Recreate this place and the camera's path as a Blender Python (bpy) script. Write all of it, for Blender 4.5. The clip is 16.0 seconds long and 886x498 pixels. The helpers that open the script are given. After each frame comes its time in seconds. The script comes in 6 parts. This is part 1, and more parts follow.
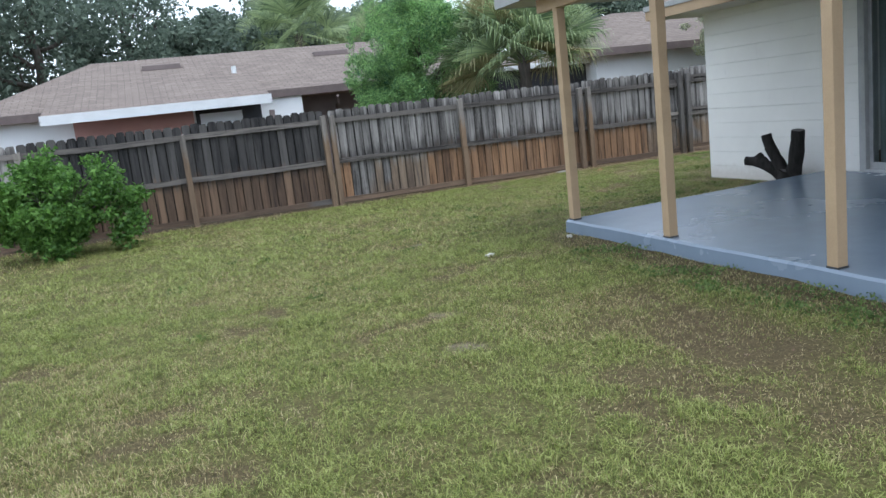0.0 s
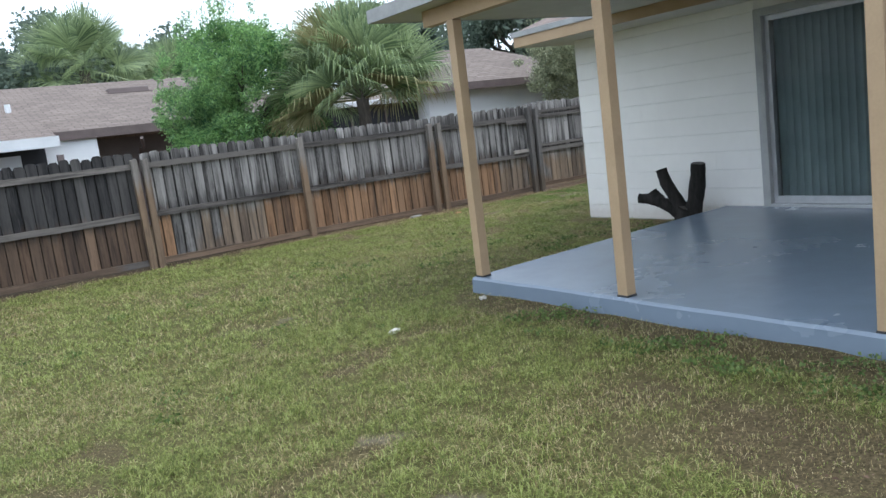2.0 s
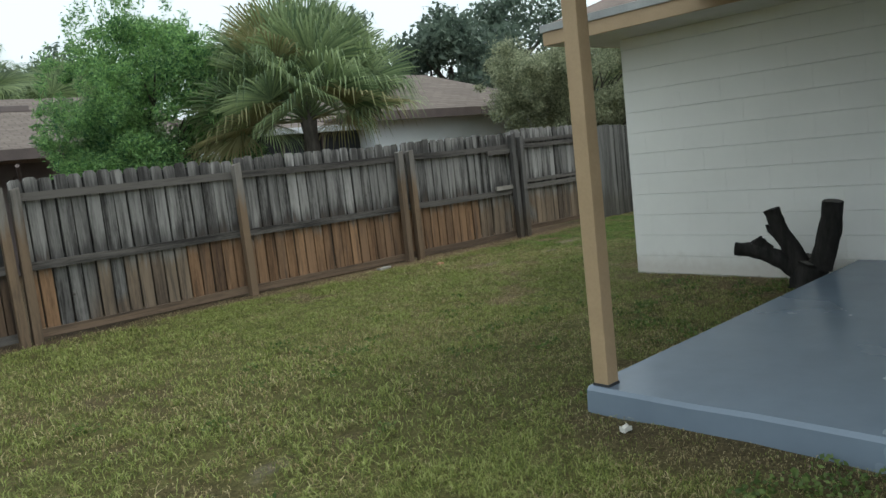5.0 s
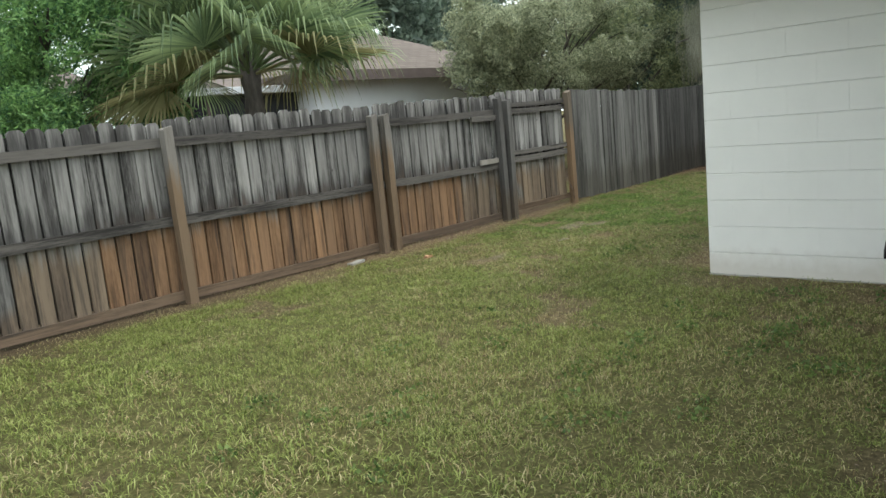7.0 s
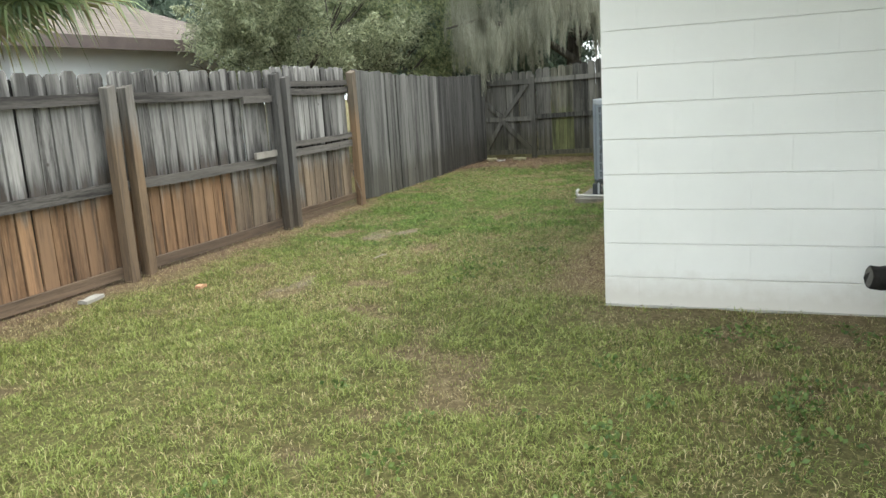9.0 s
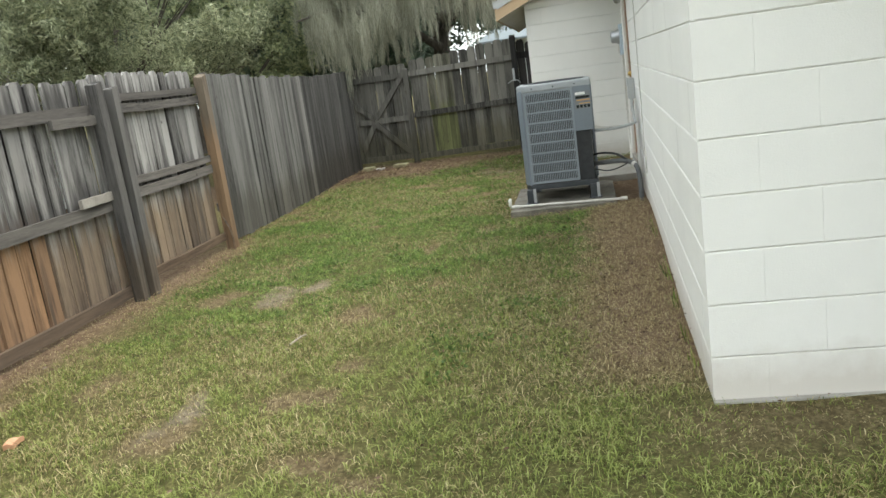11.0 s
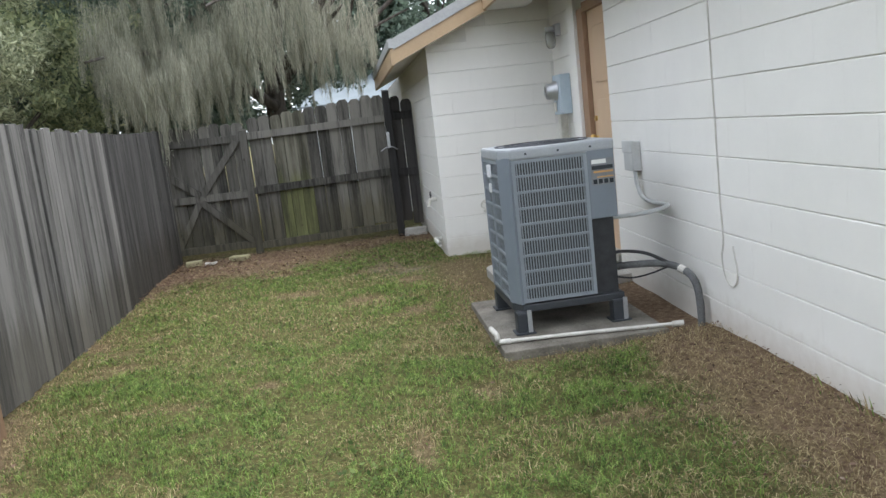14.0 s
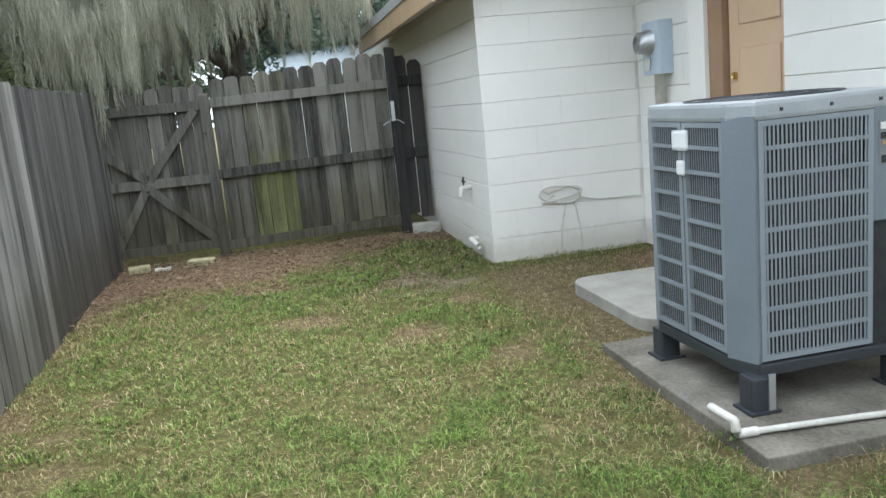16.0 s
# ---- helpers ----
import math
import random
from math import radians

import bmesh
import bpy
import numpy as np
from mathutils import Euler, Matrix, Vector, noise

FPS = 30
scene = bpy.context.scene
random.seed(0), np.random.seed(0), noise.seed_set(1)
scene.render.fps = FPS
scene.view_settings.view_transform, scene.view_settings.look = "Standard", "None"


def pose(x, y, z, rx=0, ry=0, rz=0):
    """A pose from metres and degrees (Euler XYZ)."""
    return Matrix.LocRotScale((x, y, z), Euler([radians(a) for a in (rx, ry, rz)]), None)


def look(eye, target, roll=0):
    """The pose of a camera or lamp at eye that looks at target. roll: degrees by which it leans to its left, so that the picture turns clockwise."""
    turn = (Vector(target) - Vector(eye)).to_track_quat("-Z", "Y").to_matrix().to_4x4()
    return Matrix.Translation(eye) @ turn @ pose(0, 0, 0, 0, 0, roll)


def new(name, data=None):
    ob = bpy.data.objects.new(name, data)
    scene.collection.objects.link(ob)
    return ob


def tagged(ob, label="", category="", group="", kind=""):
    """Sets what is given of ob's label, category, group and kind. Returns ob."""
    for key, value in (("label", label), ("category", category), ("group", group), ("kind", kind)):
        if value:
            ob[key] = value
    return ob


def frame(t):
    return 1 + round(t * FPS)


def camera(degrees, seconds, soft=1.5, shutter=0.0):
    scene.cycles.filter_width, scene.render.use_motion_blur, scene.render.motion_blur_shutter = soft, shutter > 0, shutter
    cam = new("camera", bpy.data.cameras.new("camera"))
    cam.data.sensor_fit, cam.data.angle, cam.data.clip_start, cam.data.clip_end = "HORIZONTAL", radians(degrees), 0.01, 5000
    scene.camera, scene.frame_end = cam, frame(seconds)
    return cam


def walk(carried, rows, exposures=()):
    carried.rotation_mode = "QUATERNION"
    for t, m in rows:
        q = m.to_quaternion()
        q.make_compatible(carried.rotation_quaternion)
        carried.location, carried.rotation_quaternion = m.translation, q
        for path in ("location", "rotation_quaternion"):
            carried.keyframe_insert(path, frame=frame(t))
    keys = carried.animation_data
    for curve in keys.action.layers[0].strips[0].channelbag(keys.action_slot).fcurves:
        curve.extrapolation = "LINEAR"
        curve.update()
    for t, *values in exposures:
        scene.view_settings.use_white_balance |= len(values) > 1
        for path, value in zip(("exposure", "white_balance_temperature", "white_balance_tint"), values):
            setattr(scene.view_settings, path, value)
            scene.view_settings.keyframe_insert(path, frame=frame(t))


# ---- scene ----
cam = camera(59.0, 16.0, soft=1.5)
PATH = [
    (0, (0.064, 0.142, 1.488), (0.715, 1.999, 1.134), -6.5),
    (0.5, (0.006, 0.586, 1.467), (0.828, 2.373, 1.103), -6.5),
    (1, (0.021, 1.036, 1.448), (1.004, 2.737, 1.074), -7.1),
    (1.5, (0.129, 1.561, 1.468), (1.165, 3.239, 1.134), -7.4),
    (2, (0.137, 2.101, 1.485), (1.239, 3.742, 1.179), -7.2),
    (2.5, (0.296, 2.632, 1.442), (1.463, 4.219, 1.098), -10.2),
    (3, (0.386, 3.159, 1.464), (1.545, 4.752, 1.122), -10.3),
    (3.5, (0.480, 3.625, 1.484), (1.713, 5.165, 1.151), -9.1),
    (4, (0.679, 4.125, 1.480), (1.932, 5.658, 1.194), -9.2),
    (4.2, (0.734, 4.320, 1.463), (2.001, 5.848, 1.217), -7.9),
    (6.3, (1.598, 6.595, 1.384), (2.951, 8.043, 1.116), -6.1),
    (6.5, (1.689, 6.818, 1.419), (3.047, 8.253, 1.107), -6.4),
    (7, (1.835, 7.320, 1.436), (3.299, 8.644, 1.112), -5.5),
    (7.5, (2.087, 7.793, 1.417), (3.592, 9.067, 1.084), -5.8),
    (8, (2.405, 8.268, 1.391), (3.990, 9.439, 1.049), -4.1),
    (8.5, (2.715, 8.701, 1.394), (4.453, 9.623, 1.032), -3.3),
    (8.7, (2.879, 8.835, 1.363), (4.657, 9.669, 0.985), -3.5),
    (10.8, (4.756, 10.243, 1.406), (6.665, 10.682, 1.002), -6.0),
    (11, (4.944, 10.327, 1.377), (6.862, 10.695, 0.947), -7.9),
    (11.5, (5.456, 10.640, 1.380), (7.388, 10.915, 0.943), -7.7),
    (12, (5.920, 10.935, 1.380), (7.873, 10.935, 0.949), -4.8),
    (12.5, (6.470, 11.165, 1.337), (8.404, 10.979, 0.864), -5.0),
    (13, (6.905, 11.388, 1.370), (8.848, 11.175, 0.948), -5.8),
    (13.5, (7.370, 11.594, 1.386), (9.318, 11.327, 1.015), -5.8),
    (14, (7.926, 11.757, 1.379), (9.890, 11.557, 1.060), -6.5),
    (14.5, (8.432, 11.960, 1.397), (10.387, 11.685, 1.077), -6.7),
    (15, (8.997, 12.111, 1.315), (10.945, 11.809, 0.977), -6.7),
    (15.5, (9.559, 12.330, 1.273), (11.509, 12.032, 0.941), -5.4),
    (16, (10.101, 12.460, 1.266), (12.030, 12.075, 0.900), -5.5),
]
walk(cam, [(t, look(eye, target, roll)) for t, eye, target, roll in PATH],
     [(0.0, 0.09, 5700, 13), (1.5, 0.25, 5750, 13), (2.2, 0.07, 5750, 13), (3.5, 0.25, 5900, 13), (4.2, -0.12, 5950, 9), (6.3, -0.74, 6500, 4), (6.6, -0.68, 6500, 4), (7.0, 0.13, 6350, 6), (7.5, 0.52, 6250, 7), (8.5, 0.70, 6350, 7), (11.0, 0.66, 6600, 8), (11.6, 0.70, 6550, 10), (12.5, 0.62, 6450, 13), (14.0, 0.66, 6200, 15), (15.0, 0.8, 6050, 14), (16.0, 0.98, 6050, 10)])

# ---- light: bright overcast sky, very soft sun ----
world = bpy.data.worlds.new("sky")
scene.world = world
world.use_nodes = True
wn = world.node_tree.nodes
sky = wn.new("ShaderNodeTexSky")
sky.sky_type, sky.sun_disc = "NISHITA", False
sky.sun_elevation, sky.sun_rotation = radians(68), radians(150)
sky.air_density, sky.dust_density = 1.0, 6.0
haze = wn.new("ShaderNodeMix")
haze.data_type, haze.inputs[0].default_value = "RGBA", 0.72
haze.inputs[7].default_value = (13.0, 13.9, 14.2, 1)
world.node_tree.links.new(sky.outputs[0], haze.inputs[6])
world.node_tree.links.new(haze.outputs[2], wn["Background"].inputs[0])
wn["Background"].inputs[1].default_value = 0.15
sun = new("sun", bpy.data.lights.new("sun", "SUN"))
sun.data.energy, sun.data.angle, sun.data.color = 1.2, radians(25), (1.0, 0.98, 0.93)
sun.matrix_world = look((4.7, -8.1, 23.2), (0, 0, 0))


# ---- materials ----
def mat(name, colour, rough=0.8, metal=0.0, spec=0.5):
    m = bpy.data.materials.new(name)
    m.use_nodes = True
    b = m.node_tree.nodes["Principled BSDF"]
    b.inputs["Base Color"].default_value = (*colour, 1)
    b.inputs["Roughness"].default_value, b.inputs["Metallic"].default_value = rough, metal
    b.inputs["Specular IOR Level"].default_value = spec
    return m


def node(m, kind, **values):
    n = m.node_tree.nodes.new("ShaderNode" + kind)
    for key, value in values.items():
        if key in n.inputs:
            n.inputs[key].default_value = value
    return n


def wire(m, a, b):
    m.node_tree.links.new(a, b)


def coords(m, scale=(1, 1, 1), space="Object"):
    """Mapped coordinates: Object space, or the world's place for shared pieces."""
    if space == "World":
        src = node(m, "NewGeometry").outputs["Position"]
    else:
        src = node(m, "TexCoord").outputs[space]
    mp = node(m, "Mapping")
    mp.inputs["Scale"].default_value = scale
    wire(m, src, mp.inputs["Vector"])
    return mp.outputs["Vector"]


def noise_of(m, vec, scale, detail=5.0, rough=0.6):
    n = node(m, "TexNoise", Scale=scale, Detail=detail, Roughness=rough)
    wire(m, vec, n.inputs["Vector"])
    return n.outputs["Fac"]


def ramp(m, fac, *stops):
    r = node(m, "ValToRGB")
    el = r.color_ramp.elements
    while len(el) < len(stops):
        el.new(0.5)
    for e, (at, c) in zip(el, stops):
        e.position, e.color = at, (*c, 1)
    wire(m, fac, r.inputs["Fac"])
    return r.outputs["Color"]


def mix(m, fac, a, b, blend="MIX"):
    n = node(m, "Mix")
    n.data_type, n.blend_type = "RGBA", blend
    for sock, v in ((n.inputs[0], fac), (n.inputs[6], a), (n.inputs[7], b)):
        if isinstance(v, (int, float)):
            sock.default_value = v
        elif isinstance(v, tuple):
            sock.default_value = (*v, 1)
        else:
            wire(m, v, sock)
    return n.outputs[2]


def maths(m, op, a, b=0.0):
    n = node(m, "Math")
    n.operation = op
    for sock, v in zip(n.inputs, (a, b)):
        if isinstance(v, (int, float)):
            sock.default_value = v
        else:
            wire(m, v, sock)
    return n.outputs[0]


def finish(m, colour=None, bump=None, strength=0.3, dist=0.01, rough=None):
    b = m.node_tree.nodes["Principled BSDF"]
    if colour is not None:
        wire(m, colour, b.inputs["Base Color"])
    if rough is not None:
        wire(m, rough, b.inputs["Roughness"])
    if bump is not None:
        n = node(m, "Bump", Strength=strength, Distance=dist)
        wire(m, bump, n.inputs["Height"])
        wire(m, n.outputs["Normal"], b.inputs["Normal"])
    return m


def rnd(m):
    return node(m, "ObjectInfo").outputs["Random"]


def island(m):
    return node(m, "NewGeometry").outputs["Random Per Island"]


def speckled(name, dark, light, scale=8.0, fine=90.0, rough=0.8, strength=0.3, dist=0.004, space="World", metal=0.0):
    """Two-scale surface: broad stains and fine grain."""
    m = mat(name, light, rough, metal)
    v = coords(m, space=space)
    broad, grain = noise_of(m, v, scale), noise_of(m, v, fine, 3)
    c = ramp(m, maths(m, "ADD", maths(m, "MULTIPLY", broad, 0.65), maths(m, "MULTIPLY", grain, 0.35)), (0.32, dark), (0.68, light))
    return finish(m, c, grain, strength, dist)


def block_paint(name, tint):
    """White masonry paint on rough block, faint dirt near the ground as splashed soil."""
    m = mat(name, tint, 0.72, 0, 0.3)
    v = coords(m, space="World")
    broad, pores, mid = noise_of(m, v, 1.3), noise_of(m, v, 160, 4), noise_of(m, v, 14, 4)
    c = ramp(m, broad, (0.3, tuple(k * 0.93 for k in tint)), (0.7, tint))
    c = mix(m, maths(m, "MULTIPLY", maths(m, "SUBTRACT", mid, 0.55), 0.5), c, tuple(k * 0.8 for k in tint))
    sep = node(m, "SeparateXYZ")
    wire(m, v, sep.inputs[0])
    splash = node(m, "MapRange")
    splash.inputs["From Min"].default_value, splash.inputs["From Max"].default_value = 0.15, -0.02
    wire(m, maths(m, "ADD", sep.outputs["Z"], maths(m, "MULTIPLY", mid, -0.16)), splash.inputs["Value"])
    c = mix(m, maths(m, "MULTIPLY", splash.outputs[0], 0.42), c, (0.42, 0.35, 0.27))
    h = maths(m, "ADD", maths(m, "MULTIPLY", pores, 0.6), mid)
    return finish(m, c, h, 0.35, 0.006)


WHITE_BLOCK = block_paint("white_block_paint", (0.805, 0.79, 0.75))
WHITE_JOINT = speckled("painted_mortar", (0.62, 0.605, 0.575), (0.74, 0.725, 0.69), 6, 80)
TAN_PAINT = speckled("tan_paint", (0.38, 0.265, 0.155), (0.47, 0.335, 0.20), 3, 60, 0.55, 0.15, 0.002)
TRIM_PALE = speckled("pale_trim", (0.28, 0.285, 0.28), (0.42, 0.425, 0.415), 4, 60, 0.6)
SOFFIT = speckled("soffit_paint", (0.5, 0.48, 0.44), (0.6, 0.58, 0.54), 3, 60, 0.7)
CONCRETE = speckled("bare_concrete", (0.26, 0.25, 0.22), (0.42, 0.40, 0.36), 5, 70, 0.9, 0.4, 0.004)
DARK_GLASSY = mat("dark_glass", (0.02, 0.025, 0.03), 0.05)
METAL_FRAME = speckled("aluminium", (0.38, 0.39, 0.40), (0.5, 0.51, 0.52), 8, 120, 0.4, 0.1, 0.001, metal=0.6)
PVC = speckled("white_pvc", (0.48, 0.46, 0.41), (0.70, 0.68, 0.63), 14, 90, 0.45)
RUBBER = speckled("black_rubber", (0.025, 0.025, 0.027), (0.05, 0.05, 0.052), 8, 90, 0.7)
BRASS = mat("brass", (0.6, 0.42, 0.15), 0.3, 1.0)


def slab_paint():
    m = mat("blue_grey_floor_paint", (0.22, 0.27, 0.33), 0.42)
    v = coords(m, space="World")
    broad, mid, fine = noise_of(m, v, 0.9), noise_of(m, v, 5, 4), noise_of(m, v, 120, 3)
    c = ramp(m, maths(m, "ADD", maths(m, "MULTIPLY", broad, 0.6), maths(m, "MULTIPLY", mid, 0.4)), (0.35, (0.17, 0.212, 0.265)), (0.65, (0.20, 0.248, 0.305)))
    r = node(m, "MapRange")
    r.inputs["To Min"].default_value, r.inputs["To Max"].default_value = 0.22, 0.31
    wire(m, broad, r.inputs["Value"])
    scuff = node(m, "MapRange")
    scuff.inputs["From Min"].default_value, scuff.inputs["From Max"].default_value = 0.63, 0.72
    wire(m, noise_of(m, coords(m, (1, 1, 5), "World"), 9, 6, 0.7), scuff.inputs["Value"])
    c = mix(m, maths(m, "MULTIPLY", scuff.outputs[0], 0.04), c, (0.36, 0.38, 0.39))
    return finish(m, c, fine, 0.12, 0.002, r.outputs[0])


SLAB_PAINT = slab_paint()


def weathered_wood(name, grey_dark, grey_light, brown_dark, brown_light, brown_below, along=2, brown_share=0.5, rails=(), uneven=0.5):
    """Old pine: silver grey on top, unbleached brown low down, streaked along the grain."""
    m = mat(name, grey_light, 0.85, 0, 0.2)
    v = coords(m, space="World")
    sep = node(m, "SeparateXYZ")
    wire(m, v, sep.inputs[0])
    scale = [52, 52, 52]
    scale[along] = 2.2
    grain = noise_of(m, coords(m, tuple(scale), "World"), 1.0, 6, 0.65)
    scale2 = [13, 13, 13]
    scale2[along] = 0.9
    scale4 = [95, 95, 95]
    scale4[along] = 13
    fleck = noise_of(m, coords(m, tuple(scale4), "World"), 1.0, 3, 0.6)
    grain = maths(m, "ADD", maths(m, "MULTIPLY", grain, 0.6), maths(m, "MULTIPLY", fleck, 0.4))
    streak = noise_of(m, coords(m, tuple(scale2), "World"), 1.0, 4)
    big = noise_of(m, v, 0.55, 2)
    one = rnd(m)
    grain_dark = maths(m, "ADD", maths(m, "MULTIPLY", grain, 0.5), maths(m, "ADD", maths(m, "MULTIPLY", streak, 0.5), maths(m, "MULTIPLY", one, 0.24)))
    grey = ramp(m, grain_dark, (0.45, grey_dark), (0.57, tuple(a * 0.45 + b * 0.55 for a, b in zip(grey_dark, grey_light))), (0.72, grey_light))
    brown = ramp(m, grain_dark, (0.40, brown_dark), (0.70, brown_light))
    edge = maths(m, "ADD", sep.outputs["Z"], maths(m, "MULTIPLY", maths(m, "SUBTRACT", streak, 0.5), 0.7))
    low = node(m, "MapRange")
    low.inputs["From Min"].default_value, low.inputs["From Max"].default_value = brown_below + 0.12, brown_below - 0.12
    wire(m, edge, low.inputs["Value"])
    where = node(m, "MapRange")
    where.inputs["From Min"].default_value, where.inputs["From Max"].default_value = 0.62 - brown_share * 0.35, 0.66 - brown_share * 0.35
    wire(m, maths(m, "ADD", maths(m, "MULTIPLY", big, 0.8), maths(m, "MULTIPLY", one, 0.2)), where.inputs["Value"])
    c = mix(m, maths(m, "MULTIPLY", low.outputs[0], where.outputs[0]), grey, brown)
    scale3 = [15, 15, 15]
    scale3[along] = 1.1
    mildew = node(m, "MapRange")
    mildew.inputs["From Min"].default_value, mildew.inputs["From Max"].default_value = 0.52, 0.70
    wire(m, noise_of(m, coords(m, tuple(scale3), "World"), 1.0, 5, 0.6), mildew.inputs["Value"])
    c = mix(m, maths(m, "MULTIPLY", mildew.outputs[0], 0.72), c, tuple(k * 0.8 for k in grey_dark))
    c = mix(m, maths(m, "MULTIPLY", maths(m, "FRACT", maths(m, "MULTIPLY", one, 7.3)), uneven), c, grey_dark)
    for z in rails:      # wet-rot stains that creep up from each rail
        rot = node(m, "MapRange")
        rot.inputs["From Min"].default_value, rot.inputs["From Max"].default_value = z + 0.20, z + 0.02
        wire(m, maths(m, "ADD", sep.outputs["Z"], maths(m, "MULTIPLY", maths(m, "SUBTRACT", streak, 0.5), 0.75)), rot.inputs["Value"])
        above = node(m, "MapRange")
        above.inputs["From Min"].default_value, above.inputs["From Max"].default_value = z - 0.06, z - 0.02
        wire(m, sep.outputs["Z"], above.inputs["Value"])
        c = mix(m, maths(m, "MULTIPLY", maths(m, "MULTIPLY", rot.outputs[0], above.outputs[0]), 0.75), c, tuple(k * 0.9 for k in grey_dark))
    knots = node(m, "TexVoronoi", Scale=3.1)
    wire(m, v, knots.inputs["Vector"])
    spot = node(m, "MapRange")
    spot.inputs["From Min"].default_value, spot.inputs["From Max"].default_value = 0.06, 0.02
    wire(m, knots.outputs["Distance"], spot.inputs["Value"])
    c = mix(m, maths(m, "MULTIPLY", spot.outputs[0], 0.7), c, (0.04, 0.03, 0.025))
    return finish(m, c, grain, 0.5, 0.006)


FENCE_GREY = weathered_wood("silvered_fence_wood", (0.045, 0.042, 0.04), (0.37, 0.355, 0.335), (0.07, 0.05, 0.038), (0.29, 0.22, 0.155), 0.66, 2, 0.7, (0.80, 1.50), 0.42)
FENCE_BROWN = weathered_wood("two_tone_fence_wood", (0.045, 0.042, 0.04), (0.36, 0.345, 0.325), (0.085, 0.048, 0.027), (0.36, 0.215, 0.12), 0.76, 2, 1.9, (0.80, 1.50), 0.42)
STAINED_WOOD = weathered_wood("blackened_fence_wood", (0.016, 0.016, 0.017), (0.10, 0.095, 0.09), (0.055, 0.034, 0.024), (0.20, 0.135, 0.09), 0.72, 2, 1.9)
RAIL_WOOD = weathered_wood("weathered_rail_wood", (0.035, 0.032, 0.03), (0.22, 0.20, 0.18), (0.07, 0.05, 0.036), (0.22, 0.155, 0.105), 0.3, 0, 0.9)
POST_WOOD = weathered_wood("weathered_post_wood", (0.06, 0.053, 0.048), (0.29, 0.265, 0.235), (0.08, 0.056, 0.038), (0.27, 0.185, 0.115), 1.2, 2, 1.1)
GREY_BOARD = weathered_wood("grey_board_wood", (0.055, 0.054, 0.05), (0.22, 0.214, 0.20), (0.05, 0.048, 0.042), (0.145, 0.137, 0.118), 0.4, 2, 1.2, (), 0.3)
# darker grey boards, lowered further with the trees' shade in the colour
SHADED_BOARD = weathered_wood("shaded_dark_grey_board_wood", (0.03, 0.0295, 0.028), (0.13, 0.126, 0.118), (0.03, 0.028, 0.023), (0.085, 0.079, 0.067), 0.42, 2, 1.2, (), 0.4)
GATE_WOOD = weathered_wood("damp_gate_wood", (0.028, 0.027, 0.023), (0.18, 0.17, 0.148), (0.036, 0.034, 0.024), (0.13, 0.12, 0.086), 0.5, 2, 0.9)
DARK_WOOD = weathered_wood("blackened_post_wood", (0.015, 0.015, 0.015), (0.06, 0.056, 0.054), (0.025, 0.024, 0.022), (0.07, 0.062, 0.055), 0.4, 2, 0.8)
MOSSY_WOOD = weathered_wood("algae_stained_wood", (0.045, 0.043, 0.03), (0.19, 0.18, 0.14), (0.05, 0.053, 0.026), (0.19, 0.20, 0.085), 0.85, 2, 1.25, (), 0.4)


def leafy(name, dark, light, trans=0.25):
    m = mat(name, light, 0.55, 0, 0.35)
    v = coords(m, space="World")
    f = maths(m, "ADD", maths(m, "MULTIPLY", island(m), 0.6), maths(m, "MULTIPLY", noise_of(m, v, 1.2, 3), 0.5))
    c = ramp(m, f, (0.2, dark), (0.85, light))
    finish(m, c)
    t = node(m, "BsdfTranslucent")
    wire(m, c, t.inputs["Color"])
    s = node(m, "MixShader")
    s.inputs[0].default_value = trans
    out = m.node_tree.nodes["Material Output"]
    wire(m, m.node_tree.nodes["Principled BSDF"].outputs[0], s.inputs[1])
    wire(m, t.outputs[0], s.inputs[2])
    wire(m, s.outputs[0], out.inputs["Surface"])
    return m


def bark(name, dark, light):
    m = mat(name, light, 0.9, 0, 0.2)
    v = coords(m, (14, 14, 3), "World")
    n = noise_of(m, v, 1.0, 6, 0.7)
    return finish(m, ramp(m, n, (0.3, dark), (0.7, light)), n, 0.8, 0.02)


LEAF_BRIGHT = leafy("bright_shrub_leaves", (0.035, 0.095, 0.018), (0.17, 0.33, 0.065), 0.4)
LEAF_MID = leafy("glossy_hedge_leaves", (0.055, 0.145, 0.075), (0.38, 0.60, 0.21), 0.5)
# oak green lightened and blued: distance haze is put into the leaf colour
LEAF_OAK = leafy("haze_paled_oak_leaves", (0.06, 0.09, 0.07), (0.21, 0.27, 0.20), 0.45)
# grey-green raised well above leaf tone to carry the hazy veil
LEAF_GREY = leafy("haze_paled_green_leaves", (0.10, 0.125, 0.065), (0.56, 0.59, 0.39), 0.5)
LEAF_YELLOW = leafy("yellowing_oak_leaves", (0.12, 0.165, 0.095), (0.50, 0.53, 0.30), 0.5)
PALM_LEAF = leafy("palm_leaves", (0.11, 0.165, 0.085), (0.36, 0.45, 0.22), 0.45)
PALM_DRY = leafy("yellowed_palm_leaves", (0.20, 0.19, 0.08), (0.38, 0.36, 0.18), 0.35)
MOSS = leafy("spanish_moss_grey", (0.20, 0.20, 0.15), (0.56, 0.555, 0.44), 0.5)
BARK = bark("oak_bark", (0.045, 0.04, 0.033), (0.17, 0.15, 0.13))
STUMP_BARK = bark("black_wet_bark", (0.008, 0.008, 0.007), (0.04, 0.036, 0.033))
CUT_WOOD = speckled("grey_cut_wood", (0.05, 0.045, 0.04), (0.12, 0.11, 0.10), 20, 120)


